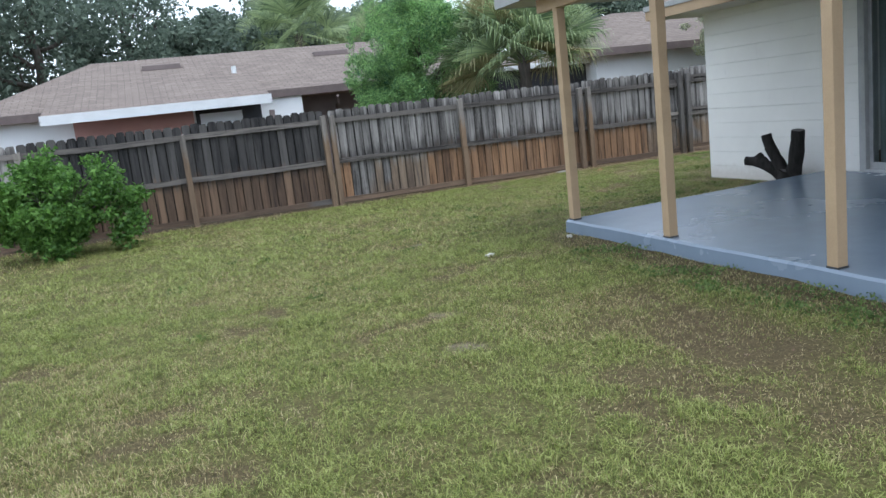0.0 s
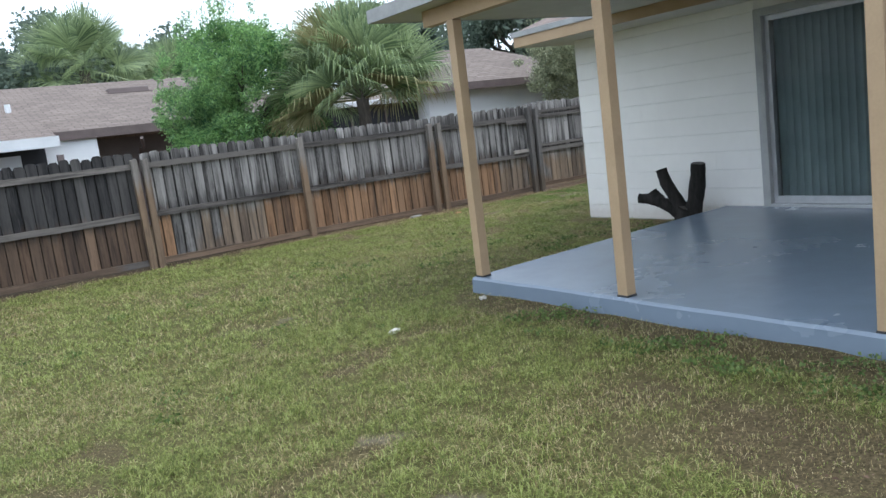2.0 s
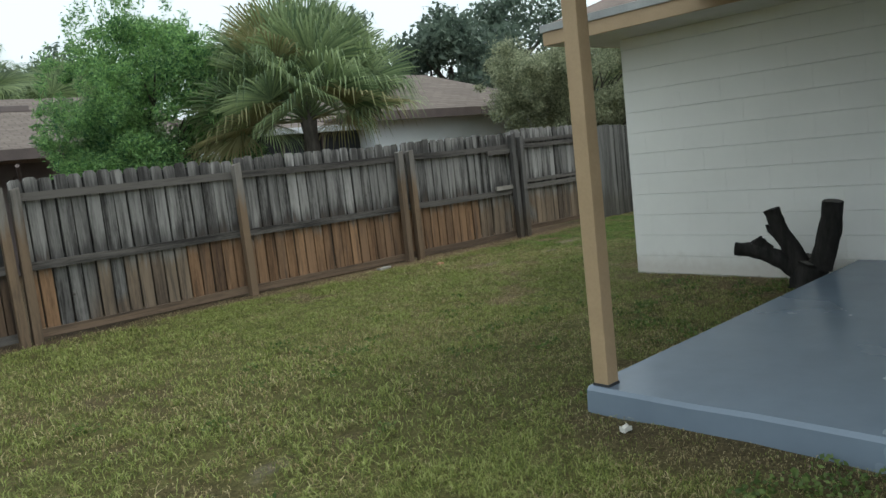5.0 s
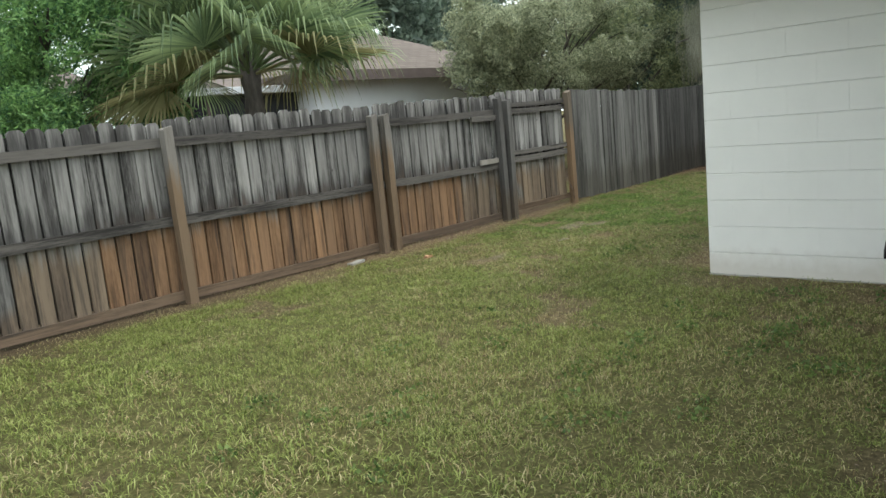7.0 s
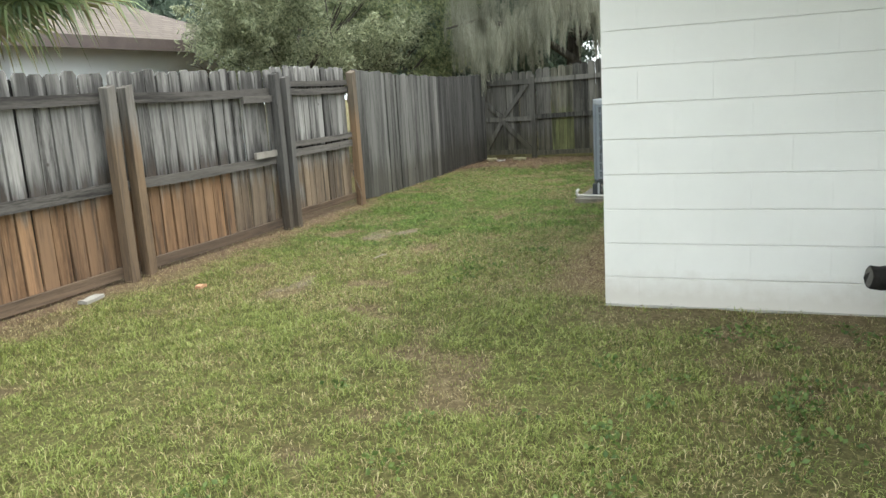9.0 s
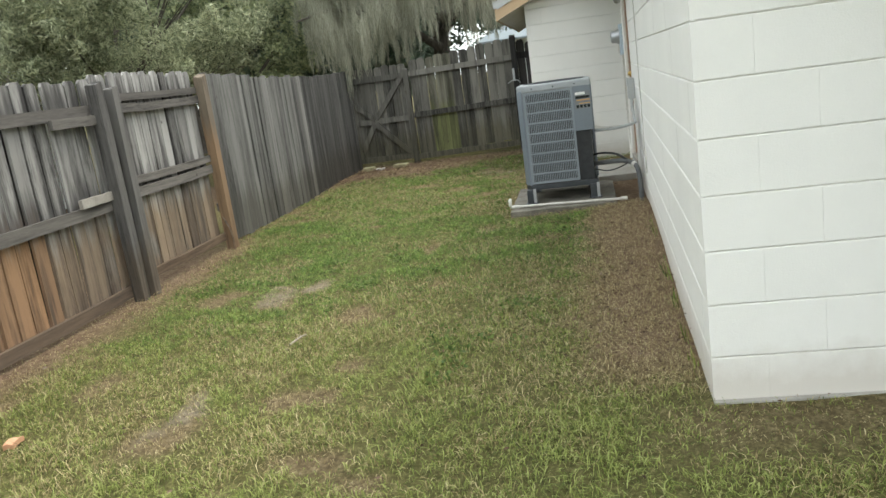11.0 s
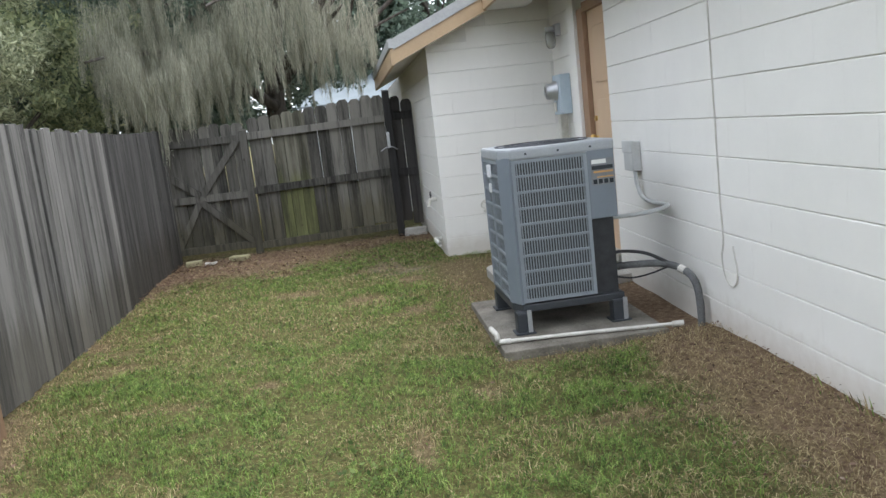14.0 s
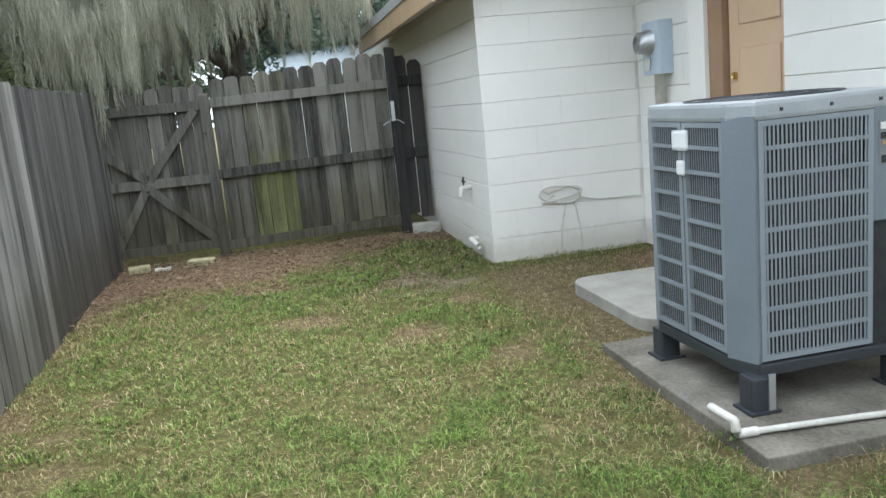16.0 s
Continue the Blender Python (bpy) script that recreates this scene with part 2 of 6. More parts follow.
# ---- building helpers ----
def bm_box(bm, x0, y0, z0, x1, y1, z1, bevel=0.0, m=None):
    made = bmesh.ops.create_cube(bm, size=1.0)["verts"]
    t = Matrix.Translation(((x0 + x1) / 2, (y0 + y1) / 2, (z0 + z1) / 2)) @ Matrix.Diagonal((abs(x1 - x0), abs(y1 - y0), abs(z1 - z0), 1))
    bmesh.ops.transform(bm, matrix=(m @ t) if m else t, verts=made)
    if bevel:
        edges = list({e for v in made for e in v.link_edges})
        bmesh.ops.bevel(bm, geom=edges, offset=bevel, segments=2, affect="EDGES", profile=0.6)
    return bm


def box(x0, y0, z0, x1, y1, z1, bevel=0.0, m=None):
    return bm_box(bmesh.new(), x0, y0, z0, x1, y1, z1, bevel, m)


def mesh_of(name, bm, material, smooth=False):
    me = bpy.data.meshes.new(name)
    bm.normal_update()
    bm.to_mesh(me)
    bm.free()
    me.materials.append(material)
    if smooth:
        me.shade_smooth()
    return me


def part(name, bm, material, parent, label="", smooth=False):
    ob = new(name, mesh_of(name, bm, material, smooth))
    ob.parent = parent
    return tagged(ob, label) if label else ob


def piece(name, me, parent, m):
    ob = new(name, me)
    ob.parent = parent
    ob.matrix_basis = m
    return ob


def thing(name, label, category, group="", kind="", at=(0, 0, 0)):
    ob = new(name)
    ob.location = at
    ob.empty_display_size = 0.1
    return tagged(ob, label, category, group, kind)


def solid(name, bm, material, label, category="", kind="", group="", smooth=False):
    return tagged(new(name, mesh_of(name, bm, material, smooth)), label, category, group, kind)


def tube(bm, points, radii, sides=8, cap=True):
    """A round tube through points, with a radius at each."""
    pts = [Vector(p) for p in points]
    rings = []
    up = Vector((0.13, 0.31, 0.94))
    for i, p in enumerate(pts):
        d = (pts[min(i + 1, len(pts) - 1)] - pts[max(i - 1, 0)]).normalized()
        a = d.cross(up)
        if a.length < 0.05:
            a = d.cross(Vector((1, 0, 0)))
        a.normalize()
        b = d.cross(a).normalized()
        r = radii[i] if isinstance(radii, (list, tuple)) else radii
        rings.append([bm.verts.new(p + (a * math.cos(k * math.tau / sides) + b * math.sin(k * math.tau / sides)) * r) for k in range(sides)])
    for r0, r1 in zip(rings, rings[1:]):
        for k in range(sides):
            bm.faces.new((r0[k], r0[(k + 1) % sides], r1[(k + 1) % sides], r1[k]))
    if cap:
        bm.faces.new(rings[0])
        bm.faces.new(list(reversed(rings[-1])))
    return bm


def smooth_line(points, n=6):
    """Catmull-Rom through points."""
    p = [Vector(q) for q in points]
    p = [2 * p[0] - p[1]] + p + [2 * p[-1] - p[-2]]
    out = []
    for i in range(1, len(p) - 2):
        for k in range(n):
            t = k / n
            a, b, c, d = p[i - 1], p[i], p[i + 1], p[i + 2]
            out.append(0.5 * ((2 * b) + (c - a) * t + (2 * a - 5 * b + 4 * c - d) * t * t + (3 * b - a - 3 * c + d) * t ** 3))
    out.append(p[-2])
    return out


def prism(outline, z0, z1, bevel=0.0):
    """Outline in x, y pulled up from z0 to z1."""
    bm = bmesh.new()
    lo = [bm.verts.new((x, y, z0)) for x, y in outline]
    hi = [bm.verts.new((x, y, z1)) for x, y in outline]
    n = len(outline)
    bm.faces.new(list(reversed(lo)))
    bm.faces.new(hi)
    for i in range(n):
        bm.faces.new((lo[i], lo[(i + 1) % n], hi[(i + 1) % n], hi[i]))
    bmesh.ops.recalc_face_normals(bm, faces=bm.faces)
    if bevel:
        bmesh.ops.bevel(bm, geom=list(bm.edges), offset=bevel, segments=2, affect="EDGES", profile=0.6)
    return bm


def arrays_mesh(name, verts, tris, material, attribute=None, sandy=None):
    """A mesh from numpy arrays of points and triangles."""
    me = bpy.data.meshes.new(name)
    me.vertices.add(len(verts))
    me.vertices.foreach_set("co", np.ascontiguousarray(verts, dtype=np.float32).ravel())
    me.loops.add(len(tris) * 3)
    me.loops.foreach_set("vertex_index", np.ascontiguousarray(tris, dtype=np.int32).ravel())
    me.polygons.add(len(tris))
    me.polygons.foreach_set("loop_start", np.arange(0, len(tris) * 3, 3, dtype=np.int32))
    if attribute is not None:
        a = me.attributes.new("dry", "FLOAT", "POINT")
        a.data.foreach_set("value", np.ascontiguousarray(attribute, dtype=np.float32))
    if sandy is not None:
        a = me.attributes.new("sand", "FLOAT", "POINT")
        a.data.foreach_set("value", np.ascontiguousarray(sandy, dtype=np.float32))
    me.update()
    me.validate()
    me.materials.append(material)
    return me


# ---- plan of the house ----
WX, WY, CY, RX = 7.91, 9.91, 10.89, 15.94      # end wall, side wall, bump wall, bump end
COURSE, BLOCK, FOOT = 0.2105, 0.421, -0.0325
SKEW = 0.034                                    # the side wall runs back by this much a metre
PROUD = 0.010                                   # block faces before the mortar
DOOR_Y, JOG = 9.60, 13.98
SLOPE, RAKE_Y, RAKE_Z = 0.44, 11.23, 2.186


def side_y(x):
    """Face of the side wall at x."""
    return WY - SKEW * (np.asarray(x, float) - WX)


def roof_z(y):
    return RAKE_Z + SLOPE * (RAKE_Y - y)


# ---- ground ----
GRID = np.random.RandomState(7).rand(257, 257)


def value_noise(x, y, size):
    """Smooth noise 0..1 whose cells are size metres wide."""
    u, v = np.asarray(x) / size + 300.0, np.asarray(y) / size + 300.0
    i, j = np.floor(u).astype(int), np.floor(v).astype(int)
    a, b = u - i, v - j
    a, b = a * a * (3 - 2 * a), b * b * (3 - 2 * b)
    g = lambda p, q: GRID[p % 257, q % 257]
    return (g(i, j) * (1 - a) + g(i + 1, j) * a) * (1 - b) + (g(i, j + 1) * (1 - a) + g(i + 1, j + 1) * a) * b


def step(x, lo, hi):
    t = np.clip((np.asarray(x) - lo) / (hi - lo), 0, 1)
    return t * t * (3 - 2 * t)


# pale sand showing through the thin lawn: x, y, half length, half width
SAND = ((10.10, 12.56, 0.24, 0.12), (10.20, 12.30, 0.16, 0.08), (1.87, 5.45, 0.16, 0.09), (1.70, 4.64, 0.12, 0.10), (15.80, 11.60, 0.32, 0.22), (15.50, 11.35, 0.22, 0.15), (8.17, 12.29, 0.2, 0.1), (2.74, 8.57, 0.14, 0.07))


def sand(x, y):
    """Share of clean sand, 0..1."""
    out = np.zeros(np.shape(x))
    for sx, sy, a, b in SAND:
        ragged = 1.5 * (value_noise(x, y, 0.12) - 0.5) + 1.3 * (value_noise(x, y, 0.05) - 0.5)
        out = np.maximum(out, 1 - step(np.hypot((x - sx) / a, (y - sy) / b) + ragged, 0.25, 1.2))
    return out


def bare(x, y):
    """How far the soil shows, 0..1: strips along wall and fence, worn spots in the lawn."""
    x, y = np.asarray(x, float), np.asarray(y, float)
    wob = 0.5 * value_noise(x, y, 0.5) + 0.3 * value_noise(x, y, 0.17) + 0.2 * value_noise(x + 9, y, 1.6)
    spots = step(0.55 * value_noise(x + 40, y + 3, 0.55) + 0.45 * value_noise(x, y + 20, 0.2), 0.64, 0.82) * 0.62
    strip = (1 - step(y - side_y(x), 0.26 + 0.3 * (wob - 0.5), 0.70 + 0.5 * (wob - 0.5))) * step(x, 7.9, 8.5) * step(15.9 - x, 0.0, 0.4)
    worn = np.hypot((x - 3.05 - 0.25 * (y - 4.0)) / 0.62, (y - 3.9) / 1.5) + 1.3 * (wob - 0.5)
    edge = np.maximum((1 - step(worn, 0.35, 1.2)) * 0.72, step(x, 3.55 + 0.5 * (wob - 0.5), 4.05) * (1 - step(y, 7.4, 7.8)) * 0.7)
    fence = step(y, 13.3 + 0.5 * (wob - 0.5) + 0.3 * step(x, 11.5, 13.0), 13.82) * (1 - 0.75 * step(x, 11.5, 13.0))
    sandy = sand(x, y) * 0.55
    gate = step(x + 1.4 * (wob - 0.5) + 0.45 * (y - 12), 16.3, 17.4)
    house = (1 - step(7.8 - x, 0.05, 0.6)) * step(y, 7.6, 7.8) * (1 - step(y, 9.9, 10.3)) * step(8.0 - x, 0.0, 0.2) * 0.45
    nook = (1 - step(np.abs(x - 5.6), 1.0, 2.2)) * (1 - step(np.abs(y - 8.3), 0.4, 1.1)) * 0.2 * (wob + 0.2)
    pad = step(x, 11.9, 12.2) * step(15.9 - x, 0.0, 0.5) * (1 - step(y, 10.95, 11.25)) * 0.55
    gate = gate * (1 - step(x, 17.9, 18.2))
    return np.clip(np.maximum.reduce([spots, strip, edge, fence, gate, house, nook, pad, sandy]), 0, 1)


def dryness(x, y):
    """Share of straw-coloured blades, 0..1."""
    n = 0.42 * value_noise(x + 11, y - 7, 1.5) + 0.38 * value_noise(x - 5, y + 31, 0.45) + 0.2 * value_noise(x, y, 0.14)
    worn = step(n + 0.07 * (1 - step(np.abs(y - 12.0 + 0.25 * (x - 9.5)), 0.3, 1.5)) * step(x, 6.5, 8.0) * (1 - step(x, 12.5, 14.5)), 0.56, 0.70)
    fine = 0.55 * value_noise(x + 71, y + 13, 0.62) + 0.45 * value_noise(x - 17, y + 5, 0.23)
    patch = step(fine, 0.52, 0.64) * step(x, 7.5, 9.5) * 0.36
    patch = patch + 0.3 * step(fine, 0.56, 0.7) * (1 - step(x, 7.5, 9.5))
    return np.clip(np.maximum(patch, np.maximum(step(n, 0.40, 0.80) * 0.36, worn * 0.42)) + 0.75 * bare(x, y), 0, 1)


def lift_of(x, y):
    """Soil banked up along the side wall."""
    return 0.05 * (1 - step(np.asarray(y) - side_y(x), 0.1, 0.8)) * step(x, 9.0, 11.0) * (1 - step(x, 12.0, 12.6))


def soil():
    m = mat("soil_and_thatch", (0.2, 0.15, 0.1), 0.95, 0, 0.1)
    v = coords(m, space="World")
    grain, clod, straw = noise_of(m, v, 130, 4), noise_of(m, v, 22, 5, 0.7), noise_of(m, v, 55, 6, 0.75)
    a = node(m, "Attribute")
    a.attribute_name = "dry"
    earth = ramp(m, maths(m, "ADD", maths(m, "MULTIPLY", clod, 0.5), maths(m, "MULTIPLY", straw, 0.5)), (0.32, (0.07, 0.043, 0.028)), (0.5, (0.185, 0.126, 0.082)), (0.70, (0.40, 0.305, 0.205)))
    thatch = ramp(m, maths(m, "ADD", maths(m, "MULTIPLY", clod, 0.4), maths(m, "MULTIPLY", straw, 0.6)), (0.34, (0.036, 0.038, 0.015)), (0.52, (0.125, 0.118, 0.045)), (0.70, (0.31, 0.275, 0.125)))
    sep = node(m, "SeparateXYZ")
    wire(m, v, sep.inputs[0])
    # porch shade put into the soil colour: earth darkens from x = 8 to 5
    dusky = node(m, "MapRange")
    dusky.inputs["From Min"].default_value, dusky.inputs["From Max"].default_value = 8.0, 5.0
    wire(m, maths(m, "ADD", sep.outputs["X"], clod), dusky.inputs["Value"])
    shaded_earth = ramp(m, straw, (0.35, (0.04, 0.029, 0.018)), (0.55, (0.12, 0.088, 0.054)), (0.75, (0.28, 0.215, 0.135)))
    earth = mix(m, dusky.outputs[0], earth, shaded_earth)
    c = mix(m, a.outputs["Fac"], thatch, earth)
    sa = node(m, "Attribute")
    sa.attribute_name = "sand"
    grit = ramp(m, maths(m, "ADD", maths(m, "MULTIPLY", clod, 0.6), maths(m, "MULTIPLY", grain, 0.4)), (0.3, (0.17, 0.14, 0.105)), (0.65, (0.38, 0.335, 0.275)))
    c = mix(m, maths(m, "MULTIPLY", sa.outputs["Fac"], 0.45), c, grit)
    return finish(m, c, maths(m, "ADD", grain, maths(m, "MULTIPLY", clod, 2.0)), 0.8, 0.02)


def axis(lo, hi, fine):
    mid = np.arange(lo, hi + fine / 2, fine)
    out = np.geomspace(0.3, 420, 16)
    return np.concatenate([(lo - out)[::-1], mid, hi + out])


def build_ground():
    gx, gy = axis(-6, 20, 0.06), axis(-3, 15, 0.06)
    x, y = np.meshgrid(gx, gy, indexing="ij")
    near = ((x > -6) & (x < 20) & (y > -3) & (y < 15)).astype(float)
    z = near * (0.03 * (value_noise(x, y, 1.1) - 0.5) + 0.018 * (value_noise(x, y, 0.3) - 0.5)) - 0.012 + lift_of(x, y)
    n, k = len(gx), len(gy)
    idx = np.arange(n * k).reshape(n, k)
    a, b, c, d = idx[:-1, :-1].ravel(), idx[1:, :-1].ravel(), idx[1:, 1:].ravel(), idx[:-1, 1:].ravel()
    tris = np.concatenate([np.stack([a, b, c], 1), np.stack([a, c, d], 1)])
    pts = np.stack([x.ravel(), y.ravel(), z.ravel()], 1)
    me = arrays_mesh("ground", pts, tris, soil(), bare(x.ravel(), y.ravel()), sand(x.ravel(), y.ravel()))
    me.shade_smooth()
    tagged(new("ground", me), "sandy soil with worn patches under a thin lawn", "ground", kind="structure")


build_ground()

# ---- house ----
def block_mesh(name, w, h, d=0.02, c=0.004):
    """Face of one block, proud by d, with a small rounded edge; x along, y out, z up."""
    bm = bmesh.new()
    r = [[bm.verts.new((sx * (w / 2 - i * 0.12), dd, sz * (h / 2 - i))) for sx, sz in ((-1, -1), (1, -1), (1, 1), (-1, 1))] for i, dd in ((0, 0), (0, d - c), (c, d))]
    for p, q in zip(r, r[1:]):
        for i in range(4):
            bm.faces.new((p[i], p[(i + 1) % 4], q[(i + 1) % 4], q[i]))
    bm.faces.new(r[2])
    bmesh.ops.recalc_face_normals(bm, faces=bm.faces)
    return mesh_of(name, bm, WHITE_BLOCK)


def lay_blocks(wall, origin, along, out, length, top, first=0.0):
    """Courses of blocks on a wall's face; top(s) gives the height at s along it."""
    rng = random.Random(len(bpy.data.objects))
    cache = {}
    courses = int(max(top(0.0), top(length)) / COURSE) + 1
    for c in range(courses):
        s = -(BLOCK / 2 if (c + int(first * 2)) % 2 else 0.0)
        while s < length - 0.02:
            a, b = max(s, 0.0), min(s + BLOCK, length)
            s += BLOCK
            z0, z1 = FOOT + c * COURSE, FOOT + (c + 1) * COURSE
            lid = min(top(a), top(b))
            if b - a < 0.03 or z0 > lid - 0.03:
                continue
            z1 = min(z1, lid)
            w, h = round(b - a, 4), round(z1 - z0 - 0.0034, 4)
            me = cache.get((w, h)) or cache.setdefault((w, h), block_mesh("block", w, h))
            p = Vector(origin) + Vector(along) * (a + b) / 2 + Vector((0, 0, (z0 + z1) / 2))
            turn = Matrix((Vector(along), Vector(out), Vector((0, 0, 1)))).transposed().to_4x4()
            piece("block", me, wall, Matrix.Translation(p + Vector(out) * rng.uniform(-0.0009, 0.0)) @ turn)


def wall_box(name, label, x0, y0, x1, y1, z1):
    return solid(name, box(x0, y0, -0.15, x1, y1, z1), WHITE_JOINT, label, "wall", "structure")


END_TOP = roof_z(10.3) - 0.17
wall_end_bm = bmesh.new()
DOOR_A, DOOR_B, DOOR_T, DOOR_S = 7.22, 3.60, 2.22, 0.20      # sliding door: from y, to y, head, sill
bm_box(wall_end_bm, WX + PROUD, DOOR_A, -0.15, WX + 0.22, WY - PROUD, END_TOP)
bm_box(wall_end_bm, WX + PROUD, DOOR_B, DOOR_T, WX + 0.22, DOOR_A, END_TOP)
bm_box(wall_end_bm, WX + PROUD, DOOR_B, -0.15, WX + 0.22, DOOR_A, DOOR_S - 0.03)
bm_box(wall_end_bm, WX + PROUD, -6.0, -0.15, WX + 0.22, DOOR_B, END_TOP)
wall_end = solid("wall_west", wall_end_bm, WHITE_JOINT, "white painted block end wall of the house", "wall", "structure")
wall_side = wall_box("wall_north", "white painted block side wall of the house", WX + 0.22, WY - 0.22, JOG, WY - PROUD, END_TOP)
wall_side.matrix_world = Matrix.Translation((WX, WY, 0)) @ Matrix.Rotation(-math.atan(SKEW), 4, "Z") @ Matrix.Translation((-WX, -WY, 0))
wall_door = wall_box("wall_door_recess", "white painted block wall set back beside the service door", JOG, DOOR_Y - 0.22, RX + 0.22, DOOR_Y - PROUD, roof_z(DOOR_Y) - 0.2)
bm = bmesh.new()
face = [bm.verts.new((RX + PROUD, y, z)) for y, z in ((DOOR_Y - PROUD, -0.15), (CY - PROUD, -0.15), (CY - PROUD, roof_z(CY) - 0.2), (DOOR_Y - PROUD, roof_z(DOOR_Y) - 0.2))]
rear = [bm.verts.new(v.co + Vector((0.2, 0, 0))) for v in face]
bm.faces.new(face), bm.faces.new(list(reversed(rear)))
for i in range(4):
    bm.faces.new((face[i], face[(i + 1) % 4], rear[(i + 1) % 4], rear[i]))
bmesh.ops.recalc_face_normals(bm, faces=bm.faces)
wall_bump = solid("wall_bump_end", bm, WHITE_JOINT, "white painted block gable wall below the sloping rake", "wall", "structure")
wall_bump_side = wall_box("wall_bump_side", "white painted block wall running to the gate fence", RX + 0.22, CY - 0.22, 24.0, CY - PROUD, roof_z(CY) - 0.2)
solid("wall_far", box(7.9, -6.2, -0.15, 24.0, -6.0, 2.4), WHITE_JOINT, "plain white far wall closing the house", "wall", "structure")
solid("foundation_lip", box(WX - 0.025, 7.75, -0.15, WX + 0.02, WY + 0.0, 0.004, 0.004), CONCRETE, "thin concrete footing lip under the end wall", "footing", "structure")


def roof():
    """Low hip over the end wall, plain slope over the side; a lower tongue over the bump."""
    m = mat("brown_shingle", (0.2, 0.15, 0.12), 0.95)
    v = coords(m, space="World")
    n = noise_of(m, v, 3)
    finish(m, ramp(m, n, (0.3, (0.13, 0.10, 0.085)), (0.7, (0.24, 0.19, 0.16))), noise_of(m, v, 60), 0.6, 0.01)
    ex, ey, yb = 7.2, 10.32, -6.5
    ze, yr = roof_z(ey), 2.0
    zr = roof_z(yr)
    xr = ex + (zr - ze) / SLOPE
    bm = bmesh.new()
    for dz in (0.0, -0.05):
        e1, e2, e3, e4 = (bm.verts.new(p) for p in ((ex, ey, ze + dz), (24.5, ey, ze + dz), (24.5, yb, ze + dz), (ex, yb, ze + dz)))
        r1, r2 = bm.verts.new((xr, yr, zr + dz)), bm.verts.new((24.5, yr, zr + dz))
        for f in ((e1, e2, r2, r1), (e4, e1, r1), (e3, e4, r1, r2)):
            bm.faces.new(f)
    bmesh.ops.recalc_face_normals(bm, faces=bm.faces)
    ob = solid("house_roof", bm, m, "low hipped roof of brown asphalt shingles", "roof", "structure")
    part("fascia", box(ex, yb, ze - 0.19, ex + 0.03, ey, ze - 0.06, 0.003), TAN_PAINT, ob, "tan painted fascia board")
    part("drip_edge", box(ex - 0.02, yb, ze - 0.06, ex + 0.03, ey + 0.02, ze + 0.012, 0.003), TRIM_PALE, ob, "pale drip edge")
    part("fascia", box(ex + 0.03, ey - 0.03, ze - 0.19, RX - 0.22, ey, ze - 0.06, 0.003), TAN_PAINT, ob, "tan painted fascia board")
    part("drip_edge", box(ex + 0.03, ey - 0.03, ze - 0.06, RX - 0.22, ey + 0.02, ze + 0.012, 0.003), TRIM_PALE, ob, "pale drip edge")
    part("soffit", box(ex + 0.03, yb, ze - 0.19, WX + 0.02, ey - 0.03, ze - 0.175), SOFFIT, ob, "painted soffit boards")
    part("soffit", box(WX + 0.02, WY - 0.02, ze - 0.19, RX - 0.22, ey - 0.03, ze - 0.175), SOFFIT, ob, "painted soffit boards")
    # bump: sloping slab with rake boards
    x0, x1, y0, y1 = RX - 0.24, 20.3, 9.4, RAKE_Y
    def slope_board(xa, xb, lo, hi, ya=y0, yb2=y1):
        b = bmesh.new()
        q = [b.verts.new((x, y, roof_z(y) + o)) for x in (xa, xb) for y, o in ((ya, lo), (yb2, lo), (yb2, hi), (ya, hi))]
        for f in ((0, 1, 2, 3), (7, 6, 5, 4), (0, 4, 5, 1), (1, 5, 6, 2), (2, 6, 7, 3), (3, 7, 4, 0)):
            b.faces.new([q[i] for i in f])
        bmesh.ops.recalc_face_normals(b, faces=b.faces)
        return b
    low = solid("bump_roof", slope_board(x0, x1, -0.02, 0.02), m, "shingled lean-to roof over the bump", "roof", "structure")
    part("rake_board", slope_board(x0 - 0.03, x0, -0.21, -0.075), TAN_PAINT, low, "tan painted rake board")
    part("rake_trim", slope_board(x0 - 0.045, x0 + 0.0, -0.075, 0.03), TRIM_PALE, low, "pale weathered rake trim")
    part("soffit", slope_board(x0, x1, -0.21, -0.19, y0 + 0.2, y1), SOFFIT, low, "painted soffit boards")
    part("fascia", box(x0 - 0.03, y1, RAKE_Z - 0.22, x1, y1 + 0.03, RAKE_Z - 0.06), TAN_PAINT, low, "tan painted fascia board")
    part("drip_edge", box(x0 - 0.045, y1, RAKE_Z - 0.06, x1, y1 + 0.045, RAKE_Z + 0.03), TRIM_PALE, low, "pale drip edge")


roof()


